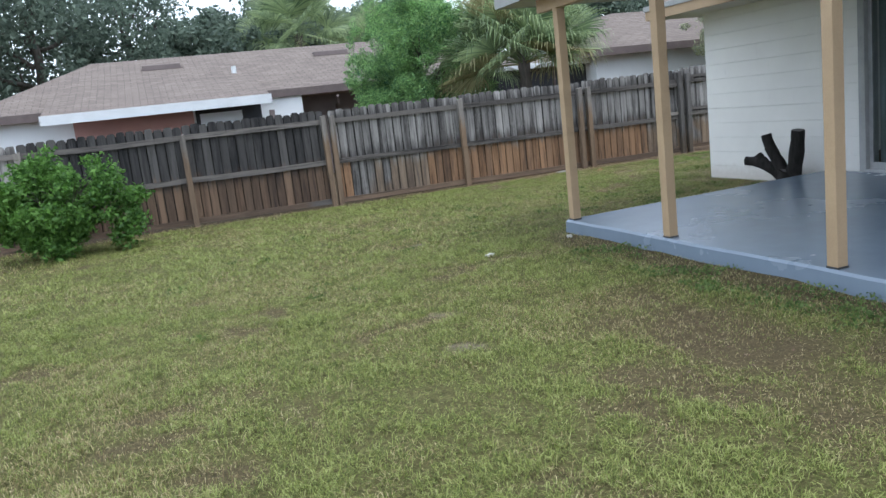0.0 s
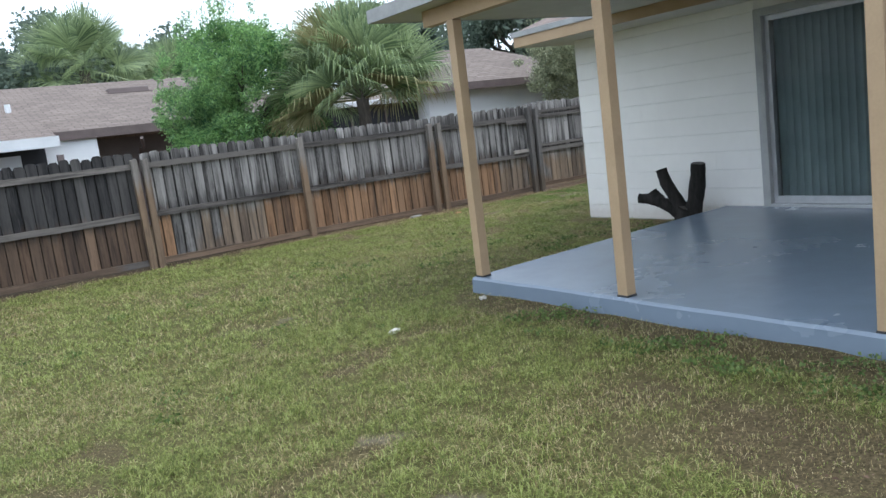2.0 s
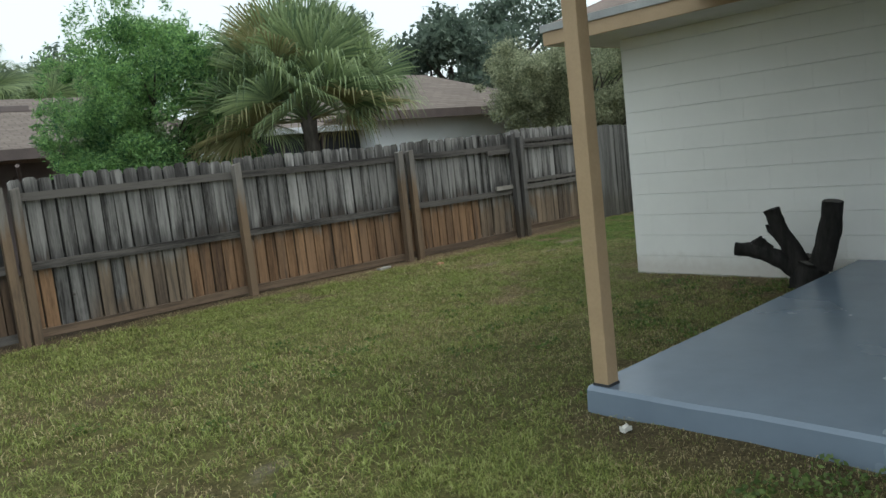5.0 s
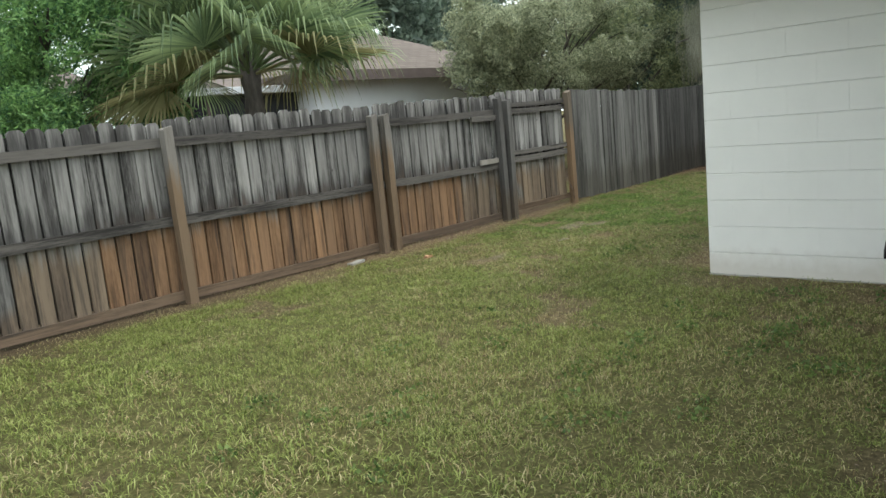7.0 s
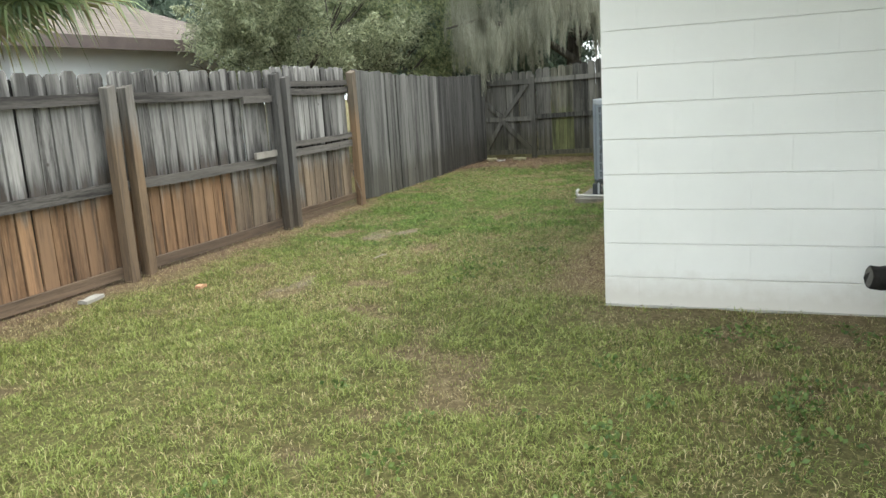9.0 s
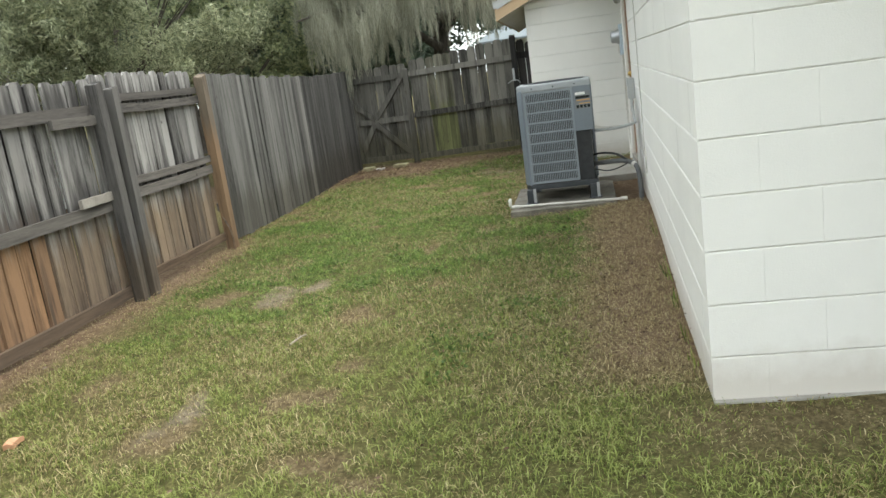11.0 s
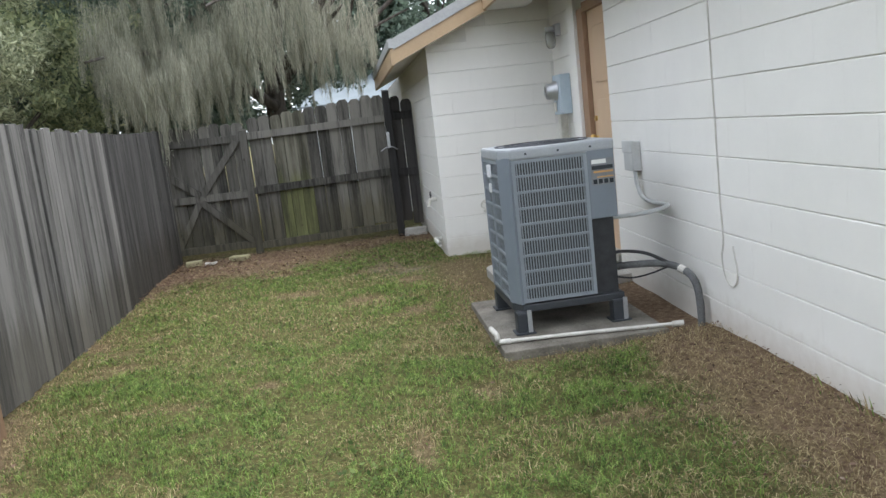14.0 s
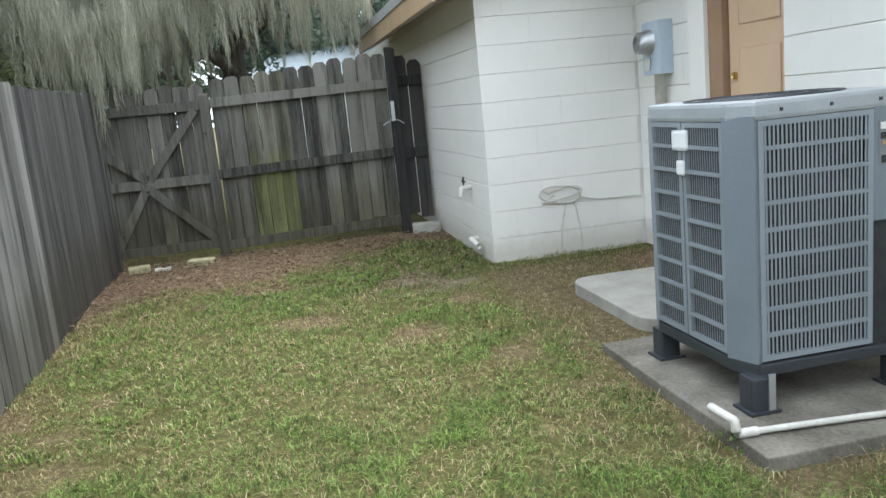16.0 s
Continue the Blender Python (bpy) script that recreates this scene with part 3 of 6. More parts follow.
def sliding_door():
    d = thing("door_1", "wide sliding glass door with closed grey vertical blinds behind", "door", kind="structure")
    x = WX + 0.05
    # jambs, head, sill track
    part("door_jamb", box(WX - 0.012, DOOR_A - 0.09, DOOR_S - 0.05, WX + 0.2, DOOR_A, DOOR_T, 0.004), TRIM_PALE, d, "pale painted jamb")
    part("door_jamb", box(WX - 0.012, DOOR_B, DOOR_S - 0.05, WX + 0.2, DOOR_B + 0.07, DOOR_T, 0.004), TRIM_PALE, d, "pale painted jamb")
    part("door_head", box(WX - 0.012, DOOR_B, DOOR_T, WX + 0.02, DOOR_A, DOOR_T + 0.08, 0.004), TRIM_PALE, d)
    part("sill_track", box(WX - 0.03, DOOR_B + 0.07, DOOR_S - 0.05, WX + 0.19, DOOR_A - 0.09, DOOR_S + 0.01, 0.004), METAL_FRAME, d, "aluminium sill track")
    glass = mat("door_glass", (0.9, 0.95, 0.95), 0.02)
    glass.node_tree.nodes["Principled BSDF"].inputs["Transmission Weight"].default_value = 1.0
    glass.node_tree.nodes["Principled BSDF"].inputs["IOR"].default_value = 1.12
    y0, n = DOOR_A - 0.09, 3
    w = (y0 - DOOR_B - 0.07) / n
    for i in range(n):
        a, b, dx = y0 - i * w, y0 - (i + 1) * w, 0.035 * (i % 2)
        leaf = part("door_leaf", box(x + dx, a - 0.05, DOOR_S + 0.01, x + dx + 0.03, a, DOOR_T, 0.003), METAL_FRAME, d, "aluminium sash with clear glass")
        part("stile", box(x + dx, b, DOOR_S + 0.01, x + dx + 0.03, b + 0.05, DOOR_T, 0.003), METAL_FRAME, leaf)
        part("rail", box(x + dx, b + 0.05, DOOR_S + 0.01, x + dx + 0.03, a - 0.05, DOOR_S + 0.09, 0.003), METAL_FRAME, leaf)
        part("rail", box(x + dx, b + 0.05, DOOR_T - 0.06, x + dx + 0.03, a - 0.05, DOOR_T, 0.003), METAL_FRAME, leaf)
        g = part("pane", box(x + dx + 0.012, b + 0.05, DOOR_S + 0.09, x + dx + 0.018, a - 0.05, DOOR_T - 0.06), glass, leaf, "clear glass pane")
        g.visible_shadow = False
    blind = thing("vertical_blind", "grey fabric vertical blinds, closed, behind the glass", "blind")
    cloth = speckled("grey_blind_fabric", (0.15, 0.185, 0.185), (0.25, 0.295, 0.295), 2, 200, 0.8, 0.1, 0.001)
    slat = bmesh.new()
    pr = [(-0.05, 0.0), (-0.028, 0.02), (0.0, 0.028), (0.028, 0.02), (0.05, 0.0)]
    lo = [slat.verts.new((v, u, DOOR_S + 0.04)) for u, v in pr]
    hi = [slat.verts.new((v, u, DOOR_T - 0.03)) for u, v in pr]
    for i in range(4):
        slat.faces.new((lo[i], lo[i + 1], hi[i + 1], hi[i]))
    me = mesh_of("slat", slat, cloth, True)
    rng = random.Random(4)
    y = y0 - 0.05
    while y > DOOR_B + 0.1:
        piece("slat", me, blind, pose(WX + 0.24, y, 0, 0, 0, 32 + rng.uniform(-8, 8)))
        y -= 0.085
    part("head_rail", box(WX + 0.22, DOOR_B, DOOR_T - 0.03, WX + 0.27, y0, DOOR_T + 0.02), METAL_FRAME, blind)
    solid("room_wall", box(WX + 1.4, 3.0, 0, WX + 1.45, 8.0, 2.5), mat("dim_room", (0.3, 0.29, 0.27), 0.9), "plain dim room wall behind the blinds", "wall", "structure")


sliding_door()

# ---- patio ----
SX, SY = 4.19, 7.72


def slab_top(x):
    return 0.125 + (x - SX) * 0.015


def patio():
    bm = bmesh.new()
    rows = []
    ys = [SY] + [SY - 0.3 * i for i in range(1, 38)]
    for y in ys:
        jog = 0.008 * math.sin(y * 3.1) + 0.006 * math.sin(y * 7.7)
        rows.append([bm.verts.new(p) for p in ((SX + jog - 0.015, y, -0.12), (SX + jog, y, 0.105), (SX + jog + 0.02, y, slab_top(SX)), (WX + 0.01, y, slab_top(WX)), (WX + 0.01, y, -0.12))])
    for a, b in zip(rows, rows[1:]):
        for i in range(4):
            bm.faces.new((a[i], a[i + 1], b[i + 1], b[i]))
    bm.faces.new(rows[0]), bm.faces.new(list(reversed(rows[-1])))
    bmesh.ops.recalc_face_normals(bm, faces=bm.faces)
    solid("patio_slab", bm, SLAB_PAINT, "raised patio slab painted glossy blue grey", "patio", "structure")


patio()
POST_Z = 2.37
for i, py in enumerate((7.65, 5.96, 4.13)):
    p = thing("porch_post", "square tan painted wooden porch post on the patio edge", "post", "porch posts", at=(SX + 0.075, py, slab_top(SX)))
    b = bmesh.new()
    bm_box(b, -0.046, -0.046, 0.012, 0.046, 0.046, POST_Z - slab_top(SX), 0.006)
    part("shaft", b, TAN_PAINT, p)
    part("post_shoe", box(-0.05, -0.05, 0.0, 0.05, 0.05, 0.014, 0.002), RUBBER, p, "rusty dark metal shoe")
porch = thing("porch_roof", "flat tan porch roof on a beam over the patio", "roof", kind="structure")
part("beam", box(SX + 0.03, 1.2, POST_Z, SX + 0.12, 8.05, POST_Z + 0.14, 0.004), TAN_PAINT, porch, "tan painted beam")
part("fascia", box(SX - 0.20, 1.2, POST_Z + 0.14, SX - 0.17, 8.62, POST_Z + 0.26, 0.003), TRIM_PALE, porch, "pale weathered fascia")
part("fascia", box(SX - 0.17, 8.59, POST_Z + 0.14, 7.18, 8.62, POST_Z + 0.26, 0.003), TRIM_PALE, porch, "pale weathered fascia")
part("roof_deck", box(SX - 0.17, 1.2, POST_Z + 0.145, 7.18, 8.59, POST_Z + 0.25), SOFFIT, porch, "painted plank deck")

# ---- fences ----
FY = 13.84


def picket_mesh(name, w, h, material, ear=0.025, t=0.019, wob=0.0, seed=0):
    r = random.Random(seed)
    o = [(-w / 2, 0), (w / 2, 0), (w / 2 + r.uniform(-wob, wob), h - ear * r.uniform(0.8, 1.5)), (w / 2 - ear, h), (-w / 2 + ear, h - r.uniform(0, wob)), (-w / 2 + r.uniform(-wob, wob), h - ear * r.uniform(0.8, 1.5))]
    bm = bmesh.new()
    a = [bm.verts.new((x - math.copysign(0.004, x), 0, z)) for x, z in o]
    b = [bm.verts.new((x, t, z)) for x, z in o]
    bm.faces.new(a), bm.faces.new(list(reversed(b)))
    for i in range(6):
        bm.faces.new((a[i], b[i], b[(i + 1) % 6], a[(i + 1) % 6]))
    bmesh.ops.recalc_face_normals(bm, faces=bm.faces)
    return mesh_of(name, bm, material)


def picket_set(w, h, material, **kw):
    return [picket_mesh("picket", w, h, material, seed=s, wob=0.006, **kw) for s in range(5)]


def bent_rail(x0, x1, z, h, t, sag, seed):
    """A board along x with slight sag and twist; front face at y = 0."""
    r = random.Random(seed)
    bm = bmesh.new()
    rows = []
    for i in range(9):
        u = i / 8
        dz, dy = -sag * math.sin(math.pi * u) + r.uniform(-0.003, 0.003), 0.006 * math.sin(math.pi * u * 2 + seed)
        x = x0 + (x1 - x0) * u
        rows.append([bm.verts.new(p) for p in ((x, dy, z + dz - h / 2), (x, dy, z + dz + h / 2), (x, dy + t, z + dz + h / 2), (x, dy + t, z + dz - h / 2))])
    for a, b in zip(rows, rows[1:]):
        for i in range(4):
            bm.faces.new((a[i], a[(i + 1) % 4], b[(i + 1) % 4], b[i]))
    bm.faces.new(rows[0]), bm.faces.new(list(reversed(rows[-1])))
    bmesh.ops.recalc_face_normals(bm, faces=bm.faces)
    return bm


def fence_post(x, y, h, lean=0.0, w=0.09, material=None):
    p = thing("fence_post", "weathered square pine fence post set in the ground", "fence post", "fence posts", at=(x, y, -0.1))
    bm = box(-w / 2, -0.045, 0, w / 2, 0.045, h + 0.1, 0.006)
    for v in bm.verts:
        if v.co.z > h:
            v.co.z += v.co.x * 0.25 + random.uniform(-0.008, 0.008)
    part("shaft", bm, material or POST_WOOD, p)
    p.rotation_euler = (0, radians(lean), 0)
    return p


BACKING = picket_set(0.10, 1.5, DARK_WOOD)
SILVER = picket_set(0.131, 1.60, FENCE_GREY)
TWO_TONE = picket_set(0.131, 1.60, FENCE_BROWN)
BLACK = picket_set(0.131, 1.60, STAINED_WOOD)


def panel(x0, x1, top, rails, pickets, step_w=0.1455, seed=0, label="weathered pine fence panel, grey above and brown below", skip=(), dy=0.0):
    r = random.Random(seed)
    f = thing("wooden_fence", label, "fence", "back fence panels", at=(x0, FY + dy, 0))
    L = x1 - x0
    for i, (z, h) in enumerate(rails):
        part("rail", bent_rail(-0.02, L + 0.02, z, h, 0.036, 0.02 * r.random(), seed * 7 + i), RAIL_WOOD, f)
    n = math.ceil(L / step_w)
    for k in range(n):
        if k in skip:
            continue
        s = L / n
        me = r.choice(pickets(x0 + s * (k + 0.5)) if callable(pickets) else pickets)
        piece("picket", me, f, pose(s * (k + 0.5), 0.040 + r.uniform(0, 0.022), top - 1.60 + r.uniform(-0.018, 0.014), r.uniform(-0.4, 0.4), r.uniform(-0.25, 0.25), r.uniform(-2, 2)))
    for k in range(1, n):      # second row added behind, over the joints, dark to stand for shade
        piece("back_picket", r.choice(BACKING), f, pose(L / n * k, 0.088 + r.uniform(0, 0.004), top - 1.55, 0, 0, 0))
    return f


def yard_pickets(x):
    """Brown lower halves where the boards were sheltered, plain silver elsewhere."""
    return TWO_TONE if 3.04 < x < 3.4 or 4.85 < x < 9.5 else SILVER


RAILS = ((1.475, 0.085), (0.765, 0.085), (0.075, 0.085))
BAYS = ((-6.75, -4.35, 1.64), (-4.35, -1.90, 1.64), (-1.90, 0.57, 1.66), (0.57, 2.96, 1.67), (3.04, 5.51, 1.67), (5.51, 8.10, 1.68), (8.12, 10.44, 1.70))
for i, (a, b, top) in enumerate(BAYS):
    if i in (2, 3):
        panel(a, b, top, RAILS, BLACK, seed=i, label="fence panel blackened by mildew above a brown lower half", skip=())
    else:
        panel(a, b, top, RAILS, yard_pickets, seed=i)
NARROW = picket_set(0.108, 1.60, FENCE_GREY)
panel(10.46, 12.07, 1.74, ((1.55, 0.06), (1.47, 0.07), (0.90, 0.06), (0.80, 0.08), (0.12, 0.07)), NARROW, 0.1225, 21, "narrow grey fence panel patched with extra rails")
RAIL_POST = weathered_wood("dark_grey_post_wood", (0.03, 0.028, 0.027), (0.17, 0.16, 0.15), (0.05, 0.042, 0.034), (0.16, 0.13, 0.10), 0.4, 2, 0.8)
for x, h, lean in ((-4.35, 1.5, 0), (-1.90, 1.52, 0.5), (0.57, 1.52, -0.4), (2.94, 1.57, -0.8), (3.06, 1.56, 0.2), (5.51, 1.6, -0.6), (8.0, 1.56, 0.3), (8.21, 1.56, -0.4), (10.37, 1.66, -0.7), (10.54, 1.62, 0.4)):
    fence_post(x, FY - 0.046, h, lean, material=RAIL_POST if x > 10 else None)
fence_post(12.12, FY - 0.03, 1.68, -0.6, 0.1, weathered_wood("brown_post_wood", (0.05, 0.04, 0.032), (0.17, 0.135, 0.10), (0.085, 0.055, 0.035), (0.25, 0.165, 0.10), 1.15, 2, 1.3))
PLANK = speckled("pale_repair_board", (0.20, 0.18, 0.155), (0.40, 0.37, 0.33), 6, 60)
rep = thing("repair_board", "short pale board nailed across the fence", "board", at=(9.93, FY - 0.03, 0.83))
part("board", bent_rail(0, 0.42, 0, 0.065, 0.03, 0, 3), PLANK, rep)
rep2 = thing("repair_board", "short grey board nailed under the top rail", "board", at=(9.80, FY - 0.03, 1.40))
part("board", bent_rail(0, 0.52, 0, 0.07, 0.03, 0, 5), RAIL_WOOD, rep2)
snag = thing("broken_board", "broken grey slat bowed against the foot of the post", "board", at=(11.98, FY - 0.07, 0))
sl = bmesh.new()
rows_ = [[sl.verts.new((0.05 * math.sin(k * 0.55) + o, 0.01 * k - 0.04, 0.055 * k)) for o in (-0.028 + 0.004 * k, 0.028 - 0.002 * k)] for k in range(7)]
for a, b in zip(rows_, rows_[1:]):
    sl.faces.new((a[0], a[1], b[1], b[0]))
bmesh.ops.solidify(sl, geom=list(sl.faces), thickness=0.012)
part("slat", sl, RAIL_WOOD, snag)

# plain boards, faces to the yard
GREY = picket_set(0.142, 1.60, GREY_BOARD, ear=0.008)
SHADED = picket_set(0.142, 1.60, SHADED_BOARD, ear=0.008)
r = random.Random(31)
board_fence = thing("board_fence", "close-set tall grey vertical board fence", "fence", at=(12.17, FY + 0.03, 0))
x, i = 0.0, 0
while x < 5.78:
    lift = 1.635 + 0.08 * max(0.0, 1 - x / 1.8) + 0.012 * math.sin(x * 1.3) + r.uniform(-0.018, 0.014)
    w_ = r.choice((0.7, 0.85, 1.0, 1.0, 1.15))
    piece("picket", r.choice(SHADED if r.random() < (x - 1.6) / 2.4 else GREY), board_fence, pose(x + 0.072 * w_, 0.012 * math.sin(x * 2) - 0.015 + 0.03 * x + r.uniform(-0.006, 0.006), lift - 1.60 * 1.05, r.uniform(-0.3, 0.3), r.uniform(-0.5, 0.5), r.uniform(-2.5, 2.5)) @ Matrix.Diagonal((w_, 1, 1.05, 1)))
    x += 0.1435 * w_
part("rail", box(0, 0.02, 1.30, 5.8, 0.056, 1.38, 0, Matrix.Rotation(math.atan(0.03), 4, "Z")), RAIL_WOOD, board_fence)
part("rail", box(0, 0.02, 0.36, 5.8, 0.056, 0.44, 0, Matrix.Rotation(math.atan(0.03), 4, "Z")), RAIL_WOOD, board_fence)

# gate and closing fence across the side yard
GX = 18.0


def cross_fence():
    r = random.Random(5)
    wood = picket_set(0.143, 1.63, GATE_WOOD, ear=0.03)
    dark = picket_set(0.132, 1.60, DARK_WOOD, ear=0.03)
    algae = picket_set(0.143, 1.63, MOSSY_WOOD, ear=0.03)
    g = thing("yard_gate", "damp dark wooden gate with diagonal braces, closed", "gate", at=(GX, 14.14, 0))
    g.rotation_euler = (0, 0, radians(-90))
    for k in range(8):
        piece("board", r.choice(wood), g, pose(0.066 + k * 0.134, 0.045 + r.uniform(0, 0.005), 0.08 + r.uniform(-0.015, 0.02), 0, r.uniform(-0.18, 0.18), 0) @ Matrix.Diagonal((0.93, 1, 0.97, 1)))
    for z in (1.46, 0.76, 0.12):
        part("rail", box(0, 0, z - 0.045, 1.05, 0.04, z + 0.045, 0.004), GATE_WOOD, g)
    def brace(x0, z0, x1, z1):
        d = math.hypot(x1 - x0, z1 - z0)
        m = Matrix.Translation(((x0 + x1) / 2, 0.012, (z0 + z1) / 2)) @ Matrix.Rotation(-math.atan2(z1 - z0, x1 - x0), 4, "Y")
        part("brace", box(-d / 2, -0.02, -0.04, d / 2, 0.02, 0.04, 0.003, m), GATE_WOOD, g)
    brace(0.0, 1.16, 0.46, 0.80), brace(0.48, 0.80, 0.98, 1.42), brace(0.10, 0.16, 0.44, 0.72), brace(0.46, 0.72, 1.02, 0.16)
    fence_post(GX + 0.02, 13.06, 1.56, 0, 0.1, GATE_WOOD)
    f = thing("wooden_fence", "damp dark fence panel with green algae on some boards", "fence", at=(GX, 13.0, 0))
    f.rotation_euler = (0, 0, radians(-90))
    n = 12
    for k in range(n):
        s = 1.72 / n
        me = r.choice(algae if k in (2, 3, 4) else wood)
        piece("picket", me, f, pose(s * (k + 0.5), 0.045 + r.uniform(0, 0.006), 0.045 + 0.013 * k + r.uniform(-0.02, 0.02), 0, r.uniform(-0.22, 0.22), r.uniform(-2, 2)))
    for z in (1.47, 0.79, 0.09):
        part("rail", box(-0.05, 0, z - 0.045, 1.76, 0.04, z + 0.045, 0.004, Matrix.Rotation(radians(-1.2), 4, "Y")), GATE_WOOD, f)
    fence_post(GX - 0.02, 11.24, 1.84, 0, 0.1, DARK_WOOD)
    e = thing("wooden_fence", "narrow blackened fence panel beside the house", "fence", at=(GX + 0.05, 11.2, 0))
    e.rotation_euler = (0, 0, radians(-90))
    for k in range(2):
        piece("picket", r.choice(dark), e, pose(0.07 + 0.14 * k, 0.02, 0.17 - 0.05 * k))
    for z in (1.52, 0.80):
        part("rail", box(0, -0.02, z - 0.05, 0.27, 0.02, z + 0.05, 0.004), DARK_WOOD, e)
    hasp = thing("gate_hook", "grey metal bracket with a curved hook on the dark post", "hook", at=(GX - 0.075, 11.27, 1.22))
    part("plate", box(-0.004, -0.018, -0.09, 0.004, 0.018, 0.11, 0.002), METAL_FRAME, hasp)
    part("hook", tube(bmesh.new(), smooth_line([(-0.01, 0.11, -0.12), (-0.02, 0.05, -0.085), (-0.02, 0, -0.075), (-0.02, -0.05, -0.085), (-0.01, -0.10, -0.12)]), 0.006, 6), METAL_FRAME, hasp, smooth=True)


cross_fence()


# ---- plants ----
def leaf_cloud(name, clumps, count, size, material, seed, narrow=0.45, flat=0.0):
    """Thousands of small bent leaves in uneven clumps (x, y, z, radius, squash)."""
    r = np.random.RandomState(seed)
    c = np.array(clumps, float)
    weight = c[:, 3] ** 2
    which = r.choice(len(c), count, p=weight / weight.sum())
    d = r.normal(size=(count, 3))
    d /= np.linalg.norm(d, axis=1)[:, None]
    rad = c[which, 3] * np.where(r.rand(count) < 0.18, 0.9 + 0.55 * r.rand(count), 0.25 + 0.8 * r.rand(count) ** 0.6)
    p = c[which, :3] + d * rad[:, None] * np.stack([np.ones(count), np.ones(count), c[which, 4]], 1)
    a = r.normal(size=(count, 3)) + d * 0.6
    a[:, 2] -= flat
    a /= np.linalg.norm(a, axis=1)[:, None]
    b = np.cross(a, r.normal(size=(count, 3)))
    b /= np.linalg.norm(b, axis=1)[:, None]
    n = np.cross(a, b)
    s = size * (0.6 + 0.8 * r.rand(count))[:, None]
    v0, v2 = p - a * s * 0.5, p + a * s * 0.5 - n * s * 0.12
    v1, v3 = p + b * s * narrow * 0.5 + n * s * 0.06, p - b * s * narrow * 0.5 + n * s * 0.06
    verts = np.stack([v0, v1, v2, v3], 1).reshape(-1, 3)
    i = np.arange(count)[:, None] * 4
    tris = np.concatenate([i + [0, 1, 2], i + [0, 2, 3]])
    return arrays_mesh(name, verts, tris, material)


def clumps_in(centre, radii, n, size, seed, hollow=0.35):
    r = np.random.RandomState(seed)
    out = []
    for _ in range(n):
        d = r.normal(size=3)
        d /= np.linalg.norm(d)
        k = hollow + (1 - hollow) * r.rand() ** 0.5
        out.append((*(np.array(centre) + d * np.array(radii) * k), size * r.uniform(0.6, 1.35), r.uniform(0.6, 0.95)))
    return out


def limbs(t_, bark_, base, top, radius, reach, n, seed):
    """Tapered trunk with forking limbs."""
    r = random.Random(seed)
    b, t = Vector(base), Vector(top)
    bend = [b + (t - b) * u + Vector((r.uniform(-0.06, 0.06), r.uniform(-0.06, 0.06), 0)) * (t - b).length * u for u in (0, 0.25, 0.5, 0.75, 1)]
    part("trunk", tube(bmesh.new(), smooth_line(bend, 3), [radius * (1.15 - 0.75 * k / 12) for k in range(13)], 8), bark_, t_, smooth=True)
    for k in range(n):
        u = r.uniform(0.35, 0.95)
        s = b + (t - b) * u
        ang = k * 2.4 + r.uniform(-0.4, 0.4)
        d = Vector((math.cos(ang), math.sin(ang), r.uniform(0.35, 0.9))).normalized()
        e = s + d * reach * r.uniform(0.5, 1.0)
        m = s.lerp(e, 0.5) + Vector((0, 0, -0.06 * reach))
        bm = tube(bmesh.new(), smooth_line([s, m, e], 3), [radius * 0.45 * (1 - 0.12 * j) for j in range(7)], 6)
        for _ in range(2):
            e2 = m + (d + Vector((r.uniform(-0.8, 0.8), r.uniform(-0.8, 0.8), r.uniform(-0.1, 0.6)))).normalized() * reach * 0.5
            tube(bm, [m, m.lerp(e2, 0.5), e2], [radius * 0.22, radius * 0.15, radius * 0.06], 5)
        part("limb", bm, bark_, t_, smooth=True)


def tree(name, label, base, top, radius, clumps, count, leaf, material, seed, reach=1.2, n=7, category="tree", narrow=0.45, bark_mat=None, group=""):
    t = thing(name, label, category, group, at=(0, 0, 0))
    limbs(t, bark_mat or BARK, base, top, radius, reach, n, seed)
    ob = new("crown", leaf_cloud("crown", clumps, count, leaf, material, seed, narrow))
    ob.parent = t
    return t


# round shrub inside the yard
tree("shrub", "leafy bright green shrub growing by the back fence", (-1.25, 12.35, -0.1), (-1.2, 12.35, 0.8), 0.03,
     clumps_in((-1.25, 12.35, 0.70), (1.0, 0.62, 0.66), 60, 0.19, 3) + [(-1.3, 12.3, 1.4, 0.15, 1.0), (-0.75, 12.3, 1.3, 0.13, 1.0), (-0.35, 12.2, 0.35, 0.2, 0.8), (-0.5, 12.15, 0.22, 0.2, 0.8), (-1.3, 12.0, 0.2, 0.25, 0.8)], 17000, 0.075, LEAF_BRIGHT, 3, 0.8, 12, "shrub", 0.5)
# large hedge tree behind the fence
tree("hedge_tree", "dense feathery green tree behind the fence", (6.0, 17.4, 0), (6.0, 17.4, 2.6), 0.09,
     clumps_in((6.1, 17.3, 2.35), (1.55, 1.1, 1.62), 130, 0.3, 11) + clumps_in((6.05, 17.2, 2.3), (1.75, 1.2, 1.75), 190, 0.11, 12, 0.82) + clumps_in((6.2, 16.9, 1.5), (1.6, 0.7, 0.6), 30, 0.3, 13)
     + [(x, y, z + 0.18, 0.075, 2.6) for x, y, z, _, _ in clumps_in((6.05, 17.1, 2.5), (1.75, 1.2, 1.7), 150, 0.1, 14, 0.9) if z > 2.3], 150000, 0.066, LEAF_MID, 11, 1.4, 10, narrow=0.30)


